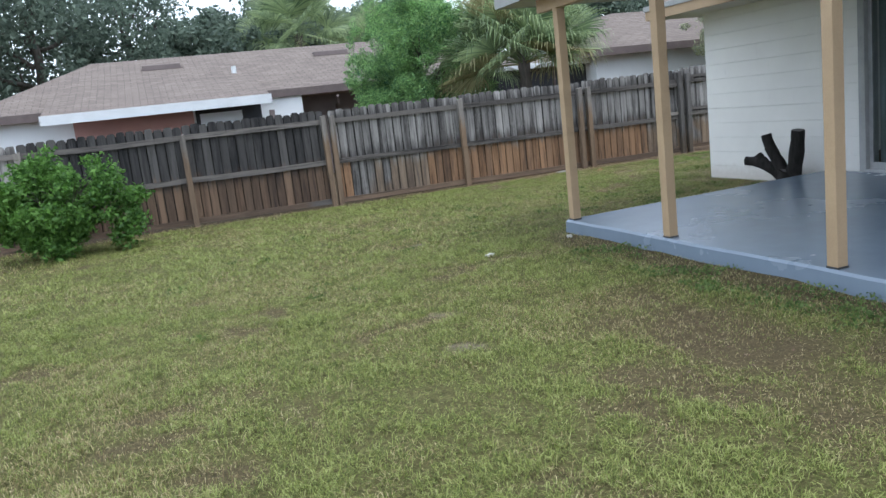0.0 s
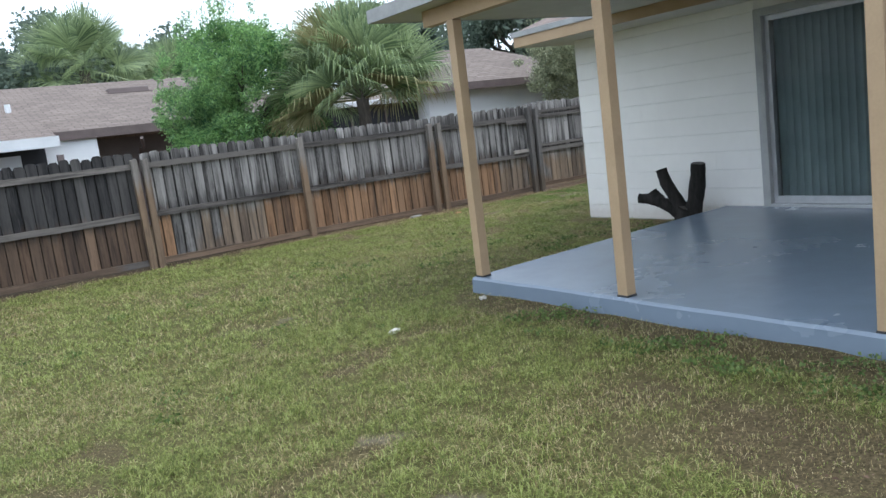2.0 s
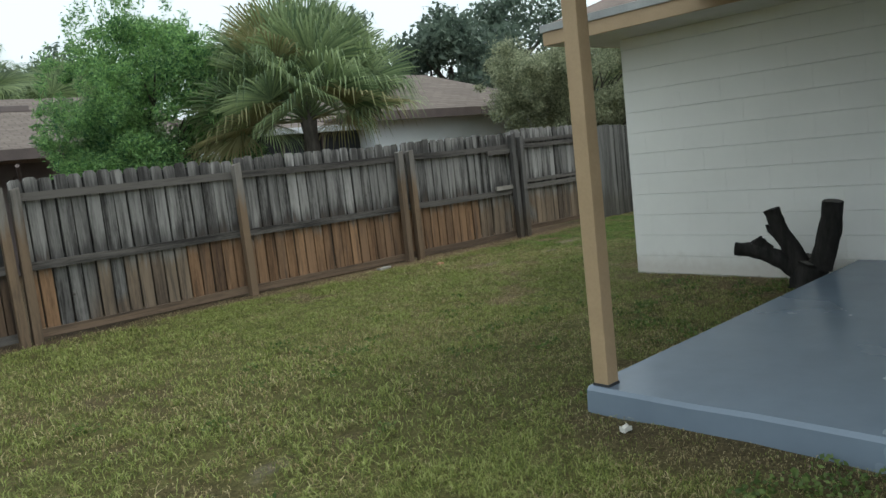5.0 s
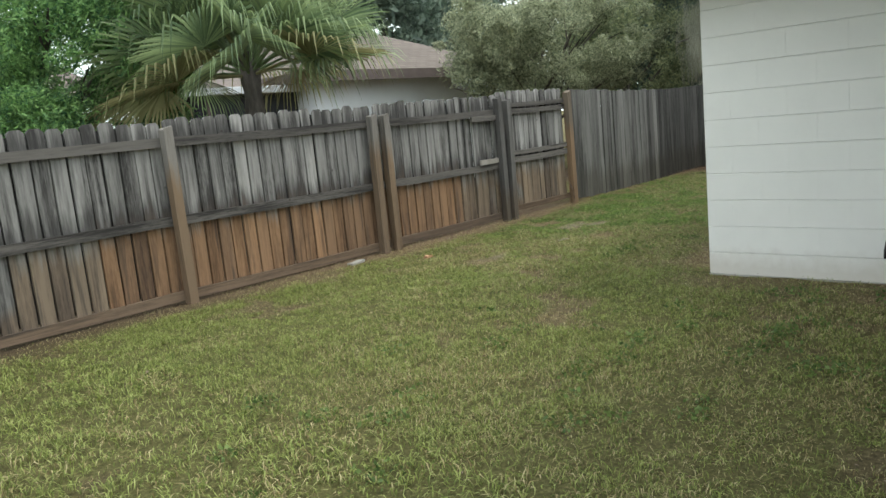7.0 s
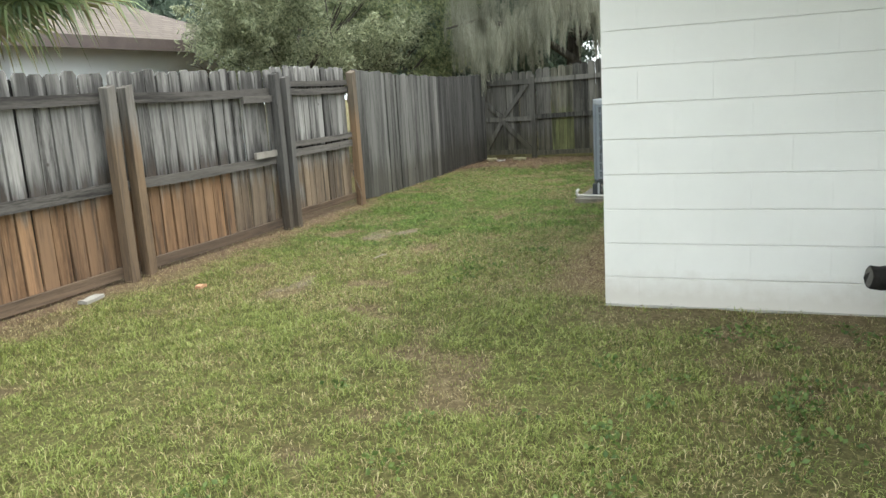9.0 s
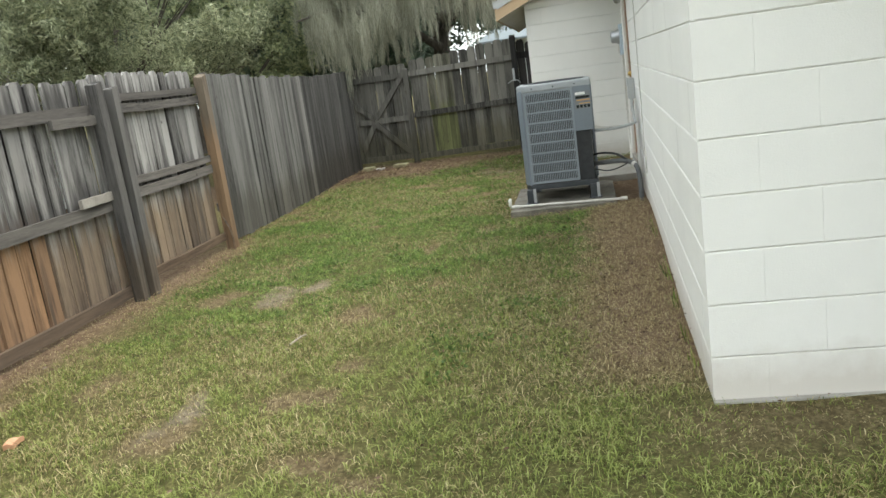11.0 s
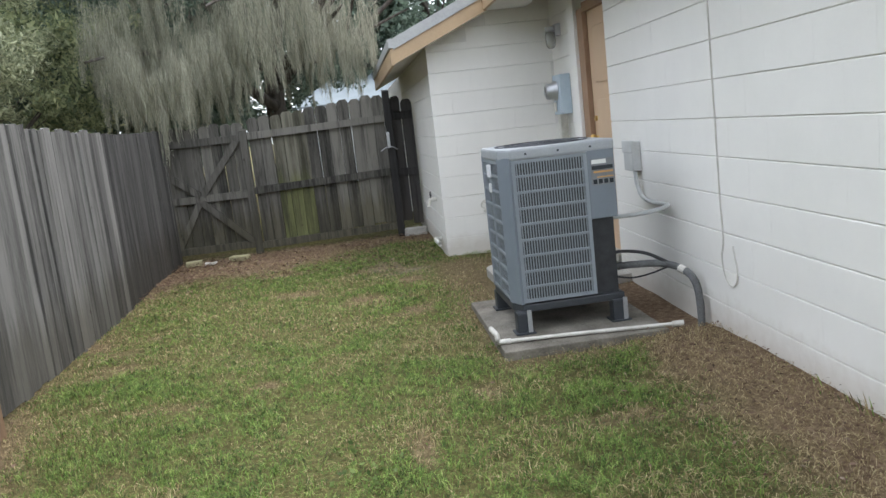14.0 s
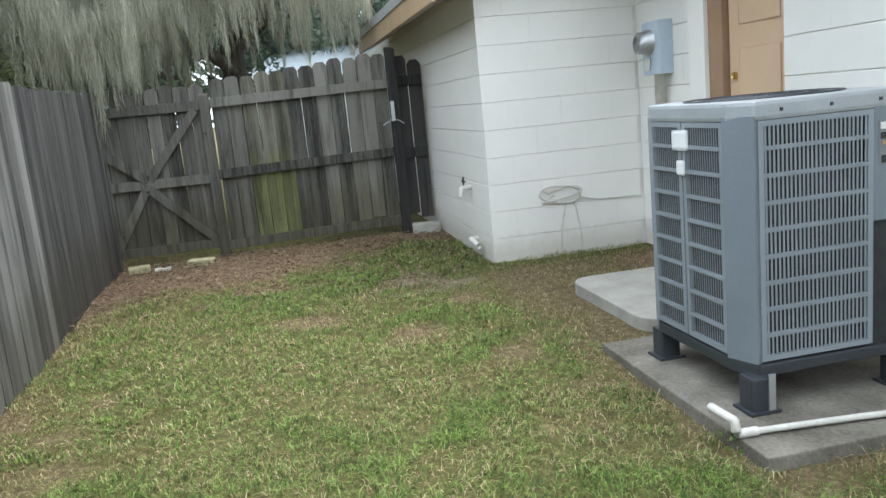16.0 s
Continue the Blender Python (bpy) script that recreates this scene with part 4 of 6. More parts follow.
def palm(name, label, x, y, trunk, fronds, length, seed, leaf=PALM_LEAF, dry=0.03, thick=0.11, droop=118):
    """Cabbage palm: rough trunk, arching stalks, folded fans with drooping tips."""
    r = random.Random(seed)
    t = thing(name, label, "palm")
    bm = bmesh.new()
    tube(bm, [(x + 0.02 * math.sin(i), y, -0.1 + (trunk + 0.1) * i / 10) for i in range(11)], [thick * (1.25 if i % 2 else 1.0) for i in range(11)], 10)
    part("trunk", bm, BARK, t, smooth=True)
    for k in range(fronds):
        ang, lift = k * 2.39996 + r.uniform(-0.2, 0.2), math.radians(84 - droop * (k / fronds) + r.uniform(-8, 8))
        out = Vector((math.cos(ang), math.sin(ang), 0))
        d = out * math.cos(lift) + Vector((0, 0, math.sin(lift)))
        s = Vector((x, y, trunk - 0.05 - 0.25 * k / fronds)) + out * thick * 0.6
        stalk = length * r.uniform(0.42, 0.55)
        e = s + d * stalk - Vector((0, 0, 0.10 * stalk))
        bm = tube(bmesh.new(), [s, s.lerp(e, 0.5) + Vector((0, 0, 0.03)), e], [0.022, 0.015, 0.01], 5)
        side = d.cross(Vector((0, 0, 1)))
        side = side.normalized() if side.length > 0.1 else Vector((1, 0, 0))
        up = side.cross(d).normalized()
        d2 = (d - Vector((0, 0, 0.22))).normalized()
        tip = r.uniform(-0.95, 0.95)
        side, up = side * math.cos(tip) + up * math.sin(tip), up * math.cos(tip) - side * math.sin(tip)
        for j in range(58):
            a = (j - 28.5) / 28.5 * 2.1
            w = d2 * math.cos(a) + side * math.sin(a)
            w = (w + up * 0.18 * abs(math.sin(a))).normalized()
            L = length * (0.62 - 0.10 * abs(a)) * r.uniform(0.85, 1.1)
            across = w.cross(up).normalized() * 0.0092 * length
            p0, p1, p2 = e, e + w * L * 0.55, e + w * L * 0.8 + Vector((0, 0, -0.04 * L))
            p3 = e + w * L * 0.93 + Vector((0, 0, -0.26 * L * r.uniform(0.3, 1.7)))
            v = [bm.verts.new(q) for q in (p0, p1 - across, p1 + across, p2 - across * 0.7, p2 + across * 0.7, p3)]
            bm.faces.new((v[0], v[1], v[2])), bm.faces.new((v[1], v[3], v[4], v[2])), bm.faces.new((v[3], v[5], v[4]))
        part("frond", bm, PALM_DRY if r.random() < dry or k > fronds * 0.9 else leaf, t)
    return t


palm("cabbage_palm", "cabbage palm with drooping fans just behind the fence", 7.82, 15.7, 2.5, 60, 1.9, 2, droop=80)
palm("cabbage_palm", "taller cabbage palm far behind the neighbouring roof", 7.0, 36.0, 5.4, 30, 2.9, 5, thick=0.2)
palm("cabbage_palm", "taller cabbage palm far behind the neighbouring roof", 10.5, 37.0, 4.6, 26, 2.6, 8, thick=0.2)

# grey-green tree behind the board fence, paled for haze
tree("bushy_tree", "fine-leaved grey-green tree leaning over the fence, leaves paled for haze", (16.2, 17.6, 0), (16.4, 17.2, 2.3), 0.10,
     clumps_in((16.5, 16.9, 2.75), (3.2, 1.4, 1.1), 80, 0.34, 21) + clumps_in((16.5, 16.7, 2.85), (3.6, 1.7, 1.4), 130, 0.16, 22, 0.75), 85000, 0.085, LEAF_GREY, 21, 2.6, 26, narrow=0.26)
tree("bushy_tree", "yellowing oak sapling behind the corner of the fence", (20.5, 17.5, 0), (20.5, 17.3, 2.6), 0.10,
     clumps_in((20.2, 16.6, 3.0), (2.7, 1.9, 1.8), 62, 0.34, 23), 21000, 0.10, LEAF_YELLOW, 23, 1.8, 10, narrow=0.45)

# far oaks closing the view
FAR = ((-16, 38, 12, 9), (-9, 40, 11.5, 8), (-4, 38, 10.5, 7), (0, 43, 9.5, 7), (-12, 33, 9, 6), (5, 46, 7.2, 4.5), (15, 45, 7.6, 5.0), (19, 33, 6.8, 4.5), (24, 38, 9.0, 6), (22, 27, 6.8, 4.2), (29, 30, 8.5, 5.5), (28, 22, 7.2, 4.2), (34, 20, 8.4, 5), (36, 12, 8.0, 5), (33, 5, 8.0, 5), (27, 15.5, 6.0, 3.2), (-24, 34, 9, 6), (-14, 27, 6.0, 3.2), (-8.5, 31, 7.6, 4.6), (3.5, 36, 6.4, 3.6), (9, 41, 6.6, 4.2), (3.0, 45, 7.8, 5), (8.0, 47, 8.0, 5), (13, 46, 8.0, 5), (24.5, 15.6, 6.4, 4.6), (25.5, 19.0, 6.5, 4.4), (36, 8.5, 8.6, 5.6), (7.5, 43, 8.4, 6.0), (12, 42, 7.6, 5.0))
for i, (x, y, h, w) in enumerate(FAR):
    tree("oak_tree", "broad oak in the distance, leaves paled for haze", (x, y, 0), (x, y, h * 0.7), 0.28, clumps_in((x, y, h * 0.60), (w * 0.62, w * 0.55, h * 0.42), 75, w * 0.15, 40 + i), 12000, 0.26, LEAF_OAK, 40 + i, w * 0.55, 8, group="far oaks", narrow=0.5)
tree("golden_bush", "yellow-green bush beside the neighbouring roof", (-6.0, 26, 0), (-6.0, 26, 2.4), 0.08, clumps_in((-5.8, 26, 2.6), (1.8, 1.4, 1.3), 40, 0.5, 71), 14000, 0.13, LEAF_YELLOW, 71, 1.3, 7, "bush")

# oak hung with moss beyond the gate
def moss_tree():
    t = thing("mossy_oak", "live oak beyond the gate hung with grey moss", "tree")
    limbs(t, BARK, (20.8, 12.9, 0), (20.5, 12.6, 4.2), 0.2, 2.6, 8, 91)
    for pts in (((20.6, 12.8, 1.9), (19.9, 13.6, 2.5), (19.1, 14.4, 2.75), (18.4, 14.9, 2.6)), ((20.6, 12.7, 2.4), (19.7, 12.9, 3.1), (18.9, 13.1, 3.3), (18.2, 13.3, 3.1)), ((20.6, 12.7, 2.2), (20.2, 12.0, 2.9), (19.7, 11.6, 3.2)), ((20.5, 12.8, 3.0), (19.8, 14.2, 3.8), (19.2, 15.4, 4.0))):
        part("limb", tube(bmesh.new(), smooth_line(pts, 4), [0.09 * (1 - 0.85 * k / (4 * (len(pts) - 1))) for k in range(4 * (len(pts) - 1) + 1)], 7), BARK, t, smooth=True)
    # upper crown is mostly unseen, spread wide to shade the gate end
    ob = new("crown", leaf_cloud("crown", clumps_in((20.2, 13.6, 4.9), (3.2, 3.4, 1.5), 80, 0.5, 92) + clumps_in((20.9, 13.4, 2.5), (0.9, 2.2, 0.8), 40, 0.30, 94), 42000, 0.085, LEAF_OAK, 92))
    ob.parent = t
    r = np.random.RandomState(93)
    # beards of moss along the limbs: each one a bunch of slender tails of uneven length
    heads = []
    for k in range(46):
        yy = 11.35 + 3.6 * r.rand()
        low = 1.75 + 0.9 * r.rand() ** 1.4 + (0.25 if yy < 12.3 else 0.0)
        ln = r.uniform(0.6, 1.5)
        heads.append((18.4 + 1.9 * r.rand(), yy, low + ln, ln))
    heads += [(17.84, 13.92, 2.45, 1.15), (17.9, 13.75, 2.5, 0.8), (17.95, 14.1, 2.5, 0.75), (18.15, 14.4, 2.7, 0.8), (18.15, 13.55, 2.7, 0.75)]
    P, L = [], []
    for hx, hy, hz, length in heads:
        for _ in range(r.randint(7, 13)):
            sx, sy = hx + r.normal() * 0.11, hy + r.normal() * 0.13
            top, ln = hz + r.normal() * 0.15, length * r.uniform(0.4, 1.0)
            n = 110
            down = r.rand(n) ** 0.85
            drift = r.normal(size=2) * 0.05
            P.append(np.stack([sx + drift[0] * down + r.normal(size=n) * 0.05 * (1.1 - down), sy + drift[1] * down + r.normal(size=n) * 0.055 * (1.1 - down), top - ln * down], 1))
            L.append(np.full(n, 0.26 * ln ** 0.5))
    P, L = np.concatenate(P), np.concatenate(L)
    n = len(P)
    L = L * r.uniform(0.4, 1.2, n)
    ang, w = r.rand(n) * 6.283, r.uniform(0.0015, 0.0038, n)
    side = np.stack([np.cos(ang) * w, np.sin(ang) * w, r.normal(size=n) * 0.002], 1)
    sway = r.normal(size=(n, 2, 3)) * np.array([0.014, 0.014, 0.0])
    rows_ = []
    for s in range(4):
        f = s / 3
        c = P - np.stack([0 * L, 0 * L, L * f], 1) + sway[:, 0] * math.sin(f * 4) + sway[:, 1] * f
        rows_ += [c - side * (1 - 0.7 * f), c + side * (1 - 0.7 * f)]
    verts = np.stack(rows_, 1).reshape(-1, 3)
    i0 = np.arange(n)[:, None] * 8
    tris = np.concatenate([i0 + [2 * s + a for a in q] for s in range(3) for q in ((0, 1, 3), (0, 3, 2))])
    ob = tagged(new("moss", arrays_mesh("moss", verts, tris, MOSS)), "grey hanging moss")
    ob.parent = t


moss_tree()

# ---- neighbouring houses ----
def shingle(name, dark, light):
    m = mat(name, light, 0.95, 0, 0.1)
    br = node(m, "TexBrick")
    br.inputs["Scale"].default_value = 1.0
    br.inputs["Brick Width"].default_value, br.inputs["Row Height"].default_value, br.inputs["Mortar Size"].default_value = 0.33, 0.15, 0.010
    br.inputs["Color1"].default_value, br.inputs["Color2"].default_value = (*light, 1), (*[(a + b) / 2 for a, b in zip(dark, light)], 1)
    br.inputs["Mortar"].default_value = (*[k * 0.8 for k in dark], 1)
    wire(m, coords(m, (1, 1.1, 1), "World"), br.inputs["Vector"])
    v = coords(m, space="World")
    n = noise_of(m, coords(m, (1.0, 5.0, 5.0), "World"), 1.1)
    c = mix(m, maths(m, "MULTIPLY", n, 0.75), br.outputs["Color"], dark)
    return finish(m, c, br.outputs["Fac"], 0.4, 0.01)


NB_ROOF = shingle("faded_brown_shingle", (0.12, 0.10, 0.088), (0.275, 0.232, 0.20))
STUCCO = speckled("pale_stucco", (0.72, 0.75, 0.77), (0.80, 0.83, 0.84), 2, 90, 0.85)
PINK = speckled("faded_pink_wall", (0.42, 0.24, 0.22), (0.50, 0.30, 0.27), 2, 90, 0.85)
PALE_BOARD = speckled("white_fascia", (0.58, 0.61, 0.62), (0.70, 0.73, 0.74), 3, 60, 0.7)
BROWN_BOARD = speckled("brown_fascia", (0.09, 0.07, 0.065), (0.16, 0.125, 0.115), 3, 60, 0.7)
# recessed wall's shade is in this dark brown; post and vents share it
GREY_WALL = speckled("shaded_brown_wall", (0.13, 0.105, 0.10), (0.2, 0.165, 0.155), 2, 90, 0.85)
SCREEN = mat("dark_screen", (0.012, 0.014, 0.018), 0.6)


def quad_solid(faces, thick=0.06):
    bm = bmesh.new()
    for f in faces:
        top = [bm.verts.new(p) for p in f]
        low = [bm.verts.new((p[0], p[1], p[2] - thick)) for p in f]
        bm.faces.new(top), bm.faces.new(list(reversed(low)))
        for i in range(len(f)):
            bm.faces.new((top[i], low[i], low[(i + 1) % len(f)], top[(i + 1) % len(f)]))
    bmesh.ops.recalc_face_normals(bm, faces=bm.faces)
    return bm


def neighbour():
    h = thing("neighbour_house", "low brown-roofed neighbouring house seen over the fence", "house")
    # long wing: front eave, ridge, hipped end
    ez, rz, ey, ry = 2.42, 3.90, 21.2, 26.0
    for face in [[(-4.2, ey, ez), (9.0, ey, ez), (9.0, ry, rz), (-1.2, ry, rz)], [(-4.2, ey, ez), (-1.2, ry, rz), (-4.2, 30, ez)], [(-4.2, 30, ez), (-1.2, ry, rz), (9.0, ry, rz), (9.0, 30, ez)]]:
        part("roof_slope", quad_solid([face]), NB_ROOF, h, "faded brown shingles")
    part("porch_roof", quad_solid([[(-2.15, 20.0, 2.28), (3.0, 20.0, 2.28), (3.0, 22.6, 2.90), (-2.15, 22.6, 2.90)]]), NB_ROOF, h, "faded brown shingles")
    part("fascia", box(-2.18, 19.97, 2.07, 3.03, 20.0, 2.29), PALE_BOARD, h, "white fascia board")
    part("fascia", box(-4.2, 21.17, 2.22, -2.2, 21.2, 2.42), BROWN_BOARD, h, "brown fascia board")
    part("fascia", box(3.05, 21.17, 2.22, 9.0, 21.2, 2.42), BROWN_BOARD, h, "brown fascia board")
    part("wall", box(-3.7, 21.5, 0, -1.6, 21.7, 2.25), STUCCO, h, "white stucco wall")
    part("wall", box(-1.6, 21.2, 0, 1.2, 21.4, 2.25), PINK, h, "faded pink wall")
    part("wall", box(1.2, 21.25, 0, 4.0, 21.45, 2.25), STUCCO, h, "white stucco wall")
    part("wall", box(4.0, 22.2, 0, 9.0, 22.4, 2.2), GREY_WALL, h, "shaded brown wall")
    win = part("window", box(1.25, 21.19, 1.2, 2.9, 21.25, 2.1), SCREEN, h, "dark window opening")
    part("pane", box(1.35, 21.17, 1.25, 2.4, 21.19, 2.0), mat("pale_blind", (0.6, 0.64, 0.68), 0.3), win, "window showing a pale blind")
    part("post", box(2.95, 20.1, 0, 3.07, 20.22, 1.9), GREY_WALL, h)
    part("downpipe", tube(bmesh.new(), smooth_line([(4.9, 20.93, 2.1), (5.0, 21.3, 1.9), (5.1, 22.1, 1.75), (5.1, 22.14, 0)]), 0.04, 6), BROWN_BOARD, h)
    for a in (0.2, 5.2):
        v = part("roof_vent", box(a, 24.6, roofz(24.6) - 0.02, a + 1.05, 25.2, roofz(24.6) + 0.13, 0.02), GREY_WALL, h, "dark low roof vent")
        part("flashing", box(a - 0.06, 24.5, roofz(24.5) - 0.06, a + 1.11, 24.6, roofz(24.5) + 0.03), BROWN_BOARD, v)
    part("vent_pipe", tube(bmesh.new(), [(2.6, 23.4, 3.0), (2.6, 23.4, 3.28)], 0.07, 8), PALE_BOARD, h, "short pale vent pipe")
    # right-hand wing: white wall, hip roof, screened porch between
    part("wall", box(11.75, 19.2, 0, 17.5, 19.4, 2.42), STUCCO, h, "white stucco wall")
    part("wall", box(11.75, 19.4, 0, 11.95, 24, 2.42), STUCCO, h, "white stucco wall")
    for face in [[(11.35, 18.8, 2.55), (18.0, 18.8, 2.55), (15.6, 21.6, 3.72), (13.9, 21.6, 3.72)], [(11.35, 18.8, 2.55), (13.9, 21.6, 3.72), (13.9, 24.2, 3.72), (11.35, 27, 2.55)], [(18.0, 18.8, 2.55), (18.0, 27, 2.55), (15.6, 24.2, 3.72), (15.6, 21.6, 3.72)], [(13.9, 21.6, 3.72), (15.6, 21.6, 3.72), (15.6, 24.2, 3.72), (13.9, 24.2, 3.72)]]:
        part("roof_slope", quad_solid([face]), NB_ROOF, h, "faded brown shingles")
    part("fascia", box(11.32, 18.77, 2.36, 18.0, 18.80, 2.56), BROWN_BOARD, h, "brown fascia board")
    part("fascia", box(11.32, 18.80, 2.36, 11.35, 27, 2.56), BROWN_BOARD, h, "brown fascia board")
    part("porch_roof", quad_solid([[(8.6, 19.6, 2.36), (11.75, 19.6, 2.36), (11.75, 23, 2.95), (8.6, 23, 2.95)]]), NB_ROOF, h, "faded brown shingles")
    part("gutter", box(8.6, 19.5, 2.24, 11.72, 19.6, 2.37, 0.02), PALE_BOARD, h, "white gutter")
    part("screen", box(8.7, 19.75, 0, 11.75, 19.8, 2.25), SCREEN, h, "dark porch screen")
    for x in (8.7, 9.7, 10.7):
        part("mullion", box(x, 19.7, 0, x + 0.05, 19.75, 2.25), BROWN_BOARD, h)


def roofz(y):
    return 2.42 + (y - 21.2) * (3.90 - 2.42) / 4.8


neighbour()
far = thing("far_house", "pale-roofed house beyond the gate", "house")
FAR_ROOF = speckled("pale_blue_roof", (0.19, 0.22, 0.235), (0.27, 0.305, 0.32), 1, 30, 0.95)
FAR_ROOF.node_tree.nodes["Principled BSDF"].inputs["Specular IOR Level"].default_value = 0.03
part("roof", quad_solid([[(30, 8.5, 2.2), (30, 13.2, 2.2), (34, 12.0, 3.2), (34, 8.5, 3.2)]]), FAR_ROOF, far, "pale blue-grey roof")
part("wall", box(30.4, 8.5, 0, 30.6, 12.8, 2.2), STUCCO, far)


# ---- service door, stoop, meter and lamp ----
def service_door():
    y = DOOR_Y
    d = thing("door_2", "closed tan service door in a brown wooden frame", "door", kind="structure")
    leaf_paint = speckled("tan_door_paint", (0.54, 0.38, 0.245), (0.61, 0.435, 0.285), 2, 80, 0.5, 0.1, 0.001)
    jamb_paint = speckled("brown_jamb_paint", (0.27, 0.165, 0.10), (0.34, 0.215, 0.135), 4, 80, 0.6)
    part("door_leaf", box(JOG + 0.02, y + 0.002, 0.16, 14.615, y + 0.03, 2.16, 0.003), leaf_paint, d, "tan painted leaf with moulded panels")
    for z0, z1 in ((0.30, 0.78), (0.92, 1.42), (1.56, 2.02)):
        part("moulded_panel", box(JOG + 0.12, y + 0.03, z0, 14.50, y + 0.038, z1, 0.007), leaf_paint, d)
    part("weatherstrip", box(14.615, y + 0.002, 0.16, 14.63, y + 0.02, 2.16), RUBBER, d, "black rubber weatherstrip")
    part("jamb", box(14.63, y, 0.10, 14.79, y + 0.07, 2.20, 0.004), jamb_paint, d, "brown wooden jamb")
    part("head", box(JOG + 0.02, y, 2.16, 14.63, y + 0.07, 2.24, 0.004), jamb_paint, d)
    part("casing", box(14.79, y, 0.0, 14.99, y + 0.10, 2.30, 0.006), WHITE_BLOCK, d, "white painted casing")
    part("threshold", box(JOG + 0.02, y, 0.10, 14.63, y + 0.12, 0.16, 0.004), CONCRETE, d)
    knob = bmesh.new()
    bmesh.ops.create_uvsphere(knob, u_segments=12, v_segments=8, radius=0.03, matrix=Matrix.Translation((14.55, y + 0.075, 1.10)))
    tube(knob, [(14.55, y + 0.03, 1.10), (14.55, y + 0.06, 1.10)], 0.014, 8)
    part("door_knob", knob, BRASS, d, "brass knob", True)
    lock = bmesh.new()
    tube(lock, [(14.55, y + 0.03, 1.26), (14.55, y + 0.05, 1.26)], 0.022, 10)
    part("deadbolt", lock, BRASS, d, "brass deadbolt", True)


service_door()


def rounded(x0, y0, x1, y1, r, n=5):
    """Outline of a rectangle with round corners."""
    out = []
    for cx, cy, a0 in ((x1 - r, y1 - r, 0), (x0 + r, y1 - r, 90), (x0 + r, y0 + r, 180), (x1 - r, y0 + r, 270)):
        for k in range(n + 1):
            a = radians(a0 + 90 * k / n)
            out.append((cx + r * math.cos(a), cy + r * math.sin(a)))
    return out


solid("stoop", prism(rounded(13.72, 9.62, 14.86, 10.70, 0.16), -0.08, 0.055, 0.008), CONCRETE, "low worn concrete stoop before the service door", "stoop", "structure")


def meter_box():
    blue = speckled("pale_blue_enamel", (0.36, 0.46, 0.55), (0.50, 0.58, 0.64), 5, 90, 0.5)
    m = thing("electric_meter", "pale blue-grey electric meter box with round glass dial", "meter", at=(15.50, DOOR_Y, 1.51))
    part("cabinet", box(-0.13, 0.0, -0.19, 0.13, 0.11, 0.19, 0.008), blue, m)
    dial = bmesh.new()
    tube(dial, [(0.02, 0.11, 0.04), (0.02, 0.135, 0.04), (0.02, 0.14, 0.04), (0.02, 0.20, 0.04), (0.02, 0.215, 0.04)], [0.095, 0.095, 0.08, 0.075, 0.05], 20)
    part("dial", dial, METAL_FRAME, m, "round meter dial", True)
    part("seal_tag", box(-0.01, 0.12, -0.16, 0.05, 0.135, -0.07, 0.003), PVC, m, "white tag")
    part("conduit", tube(bmesh.new(), [(-0.02, 0.06, -0.19), (-0.02, 0.06, -1.0), (-0.02, 0.06, -1.54)], 0.036, 10), PVC, m, "white painted conduit", True)
    part("clamp", box(-0.07, 0.0, -0.9, 0.03, 0.10, -0.86, 0.003), PVC, m)


meter_box()


def jar_light():
    l = thing("wall_lamp", "small clear glass jar lamp on the wall, unlit", "lamp", at=(15.62, DOOR_Y, 2.10))
    part("bracket", box(-0.06, 0, -0.02, 0.06, 0.05, 0.09, 0.006), METAL_FRAME, l)
    part("collar", tube(bmesh.new(), [(0, 0.09, 0.07), (0, 0.09, 0.02)], 0.05, 12), METAL_FRAME, l, smooth=True)
    jar = mat("jar_glass", (0.75, 0.76, 0.74), 0.15)
    jar.node_tree.nodes["Principled BSDF"].inputs["Transmission Weight"].default_value = 0.7
    part("jar", tube(bmesh.new(), [(0, 0.09, 0.02), (0, 0.09, -0.05), (0, 0.09, -0.11), (0, 0.09, -0.14)], [0.045, 0.052, 0.048, 0.02], 14), jar, l, "clear glass jar", True)


jar_light()


# ---- heat pump on its pad ----
PAD = ((12.23, 10.04), (13.56, 10.02), (13.57, 11.02), (12.22, 11.03))
PAD_CONCRETE = speckled("stained_concrete", (0.07, 0.06, 0.046), (0.26, 0.24, 0.20), 4, 70, 0.9, 0.5, 0.005)
solid("equipment_pad", prism(PAD, -0.08, 0.035, 0.008), PAD_CONCRETE, "stained concrete pad under the heat pump", "pad", "structure")


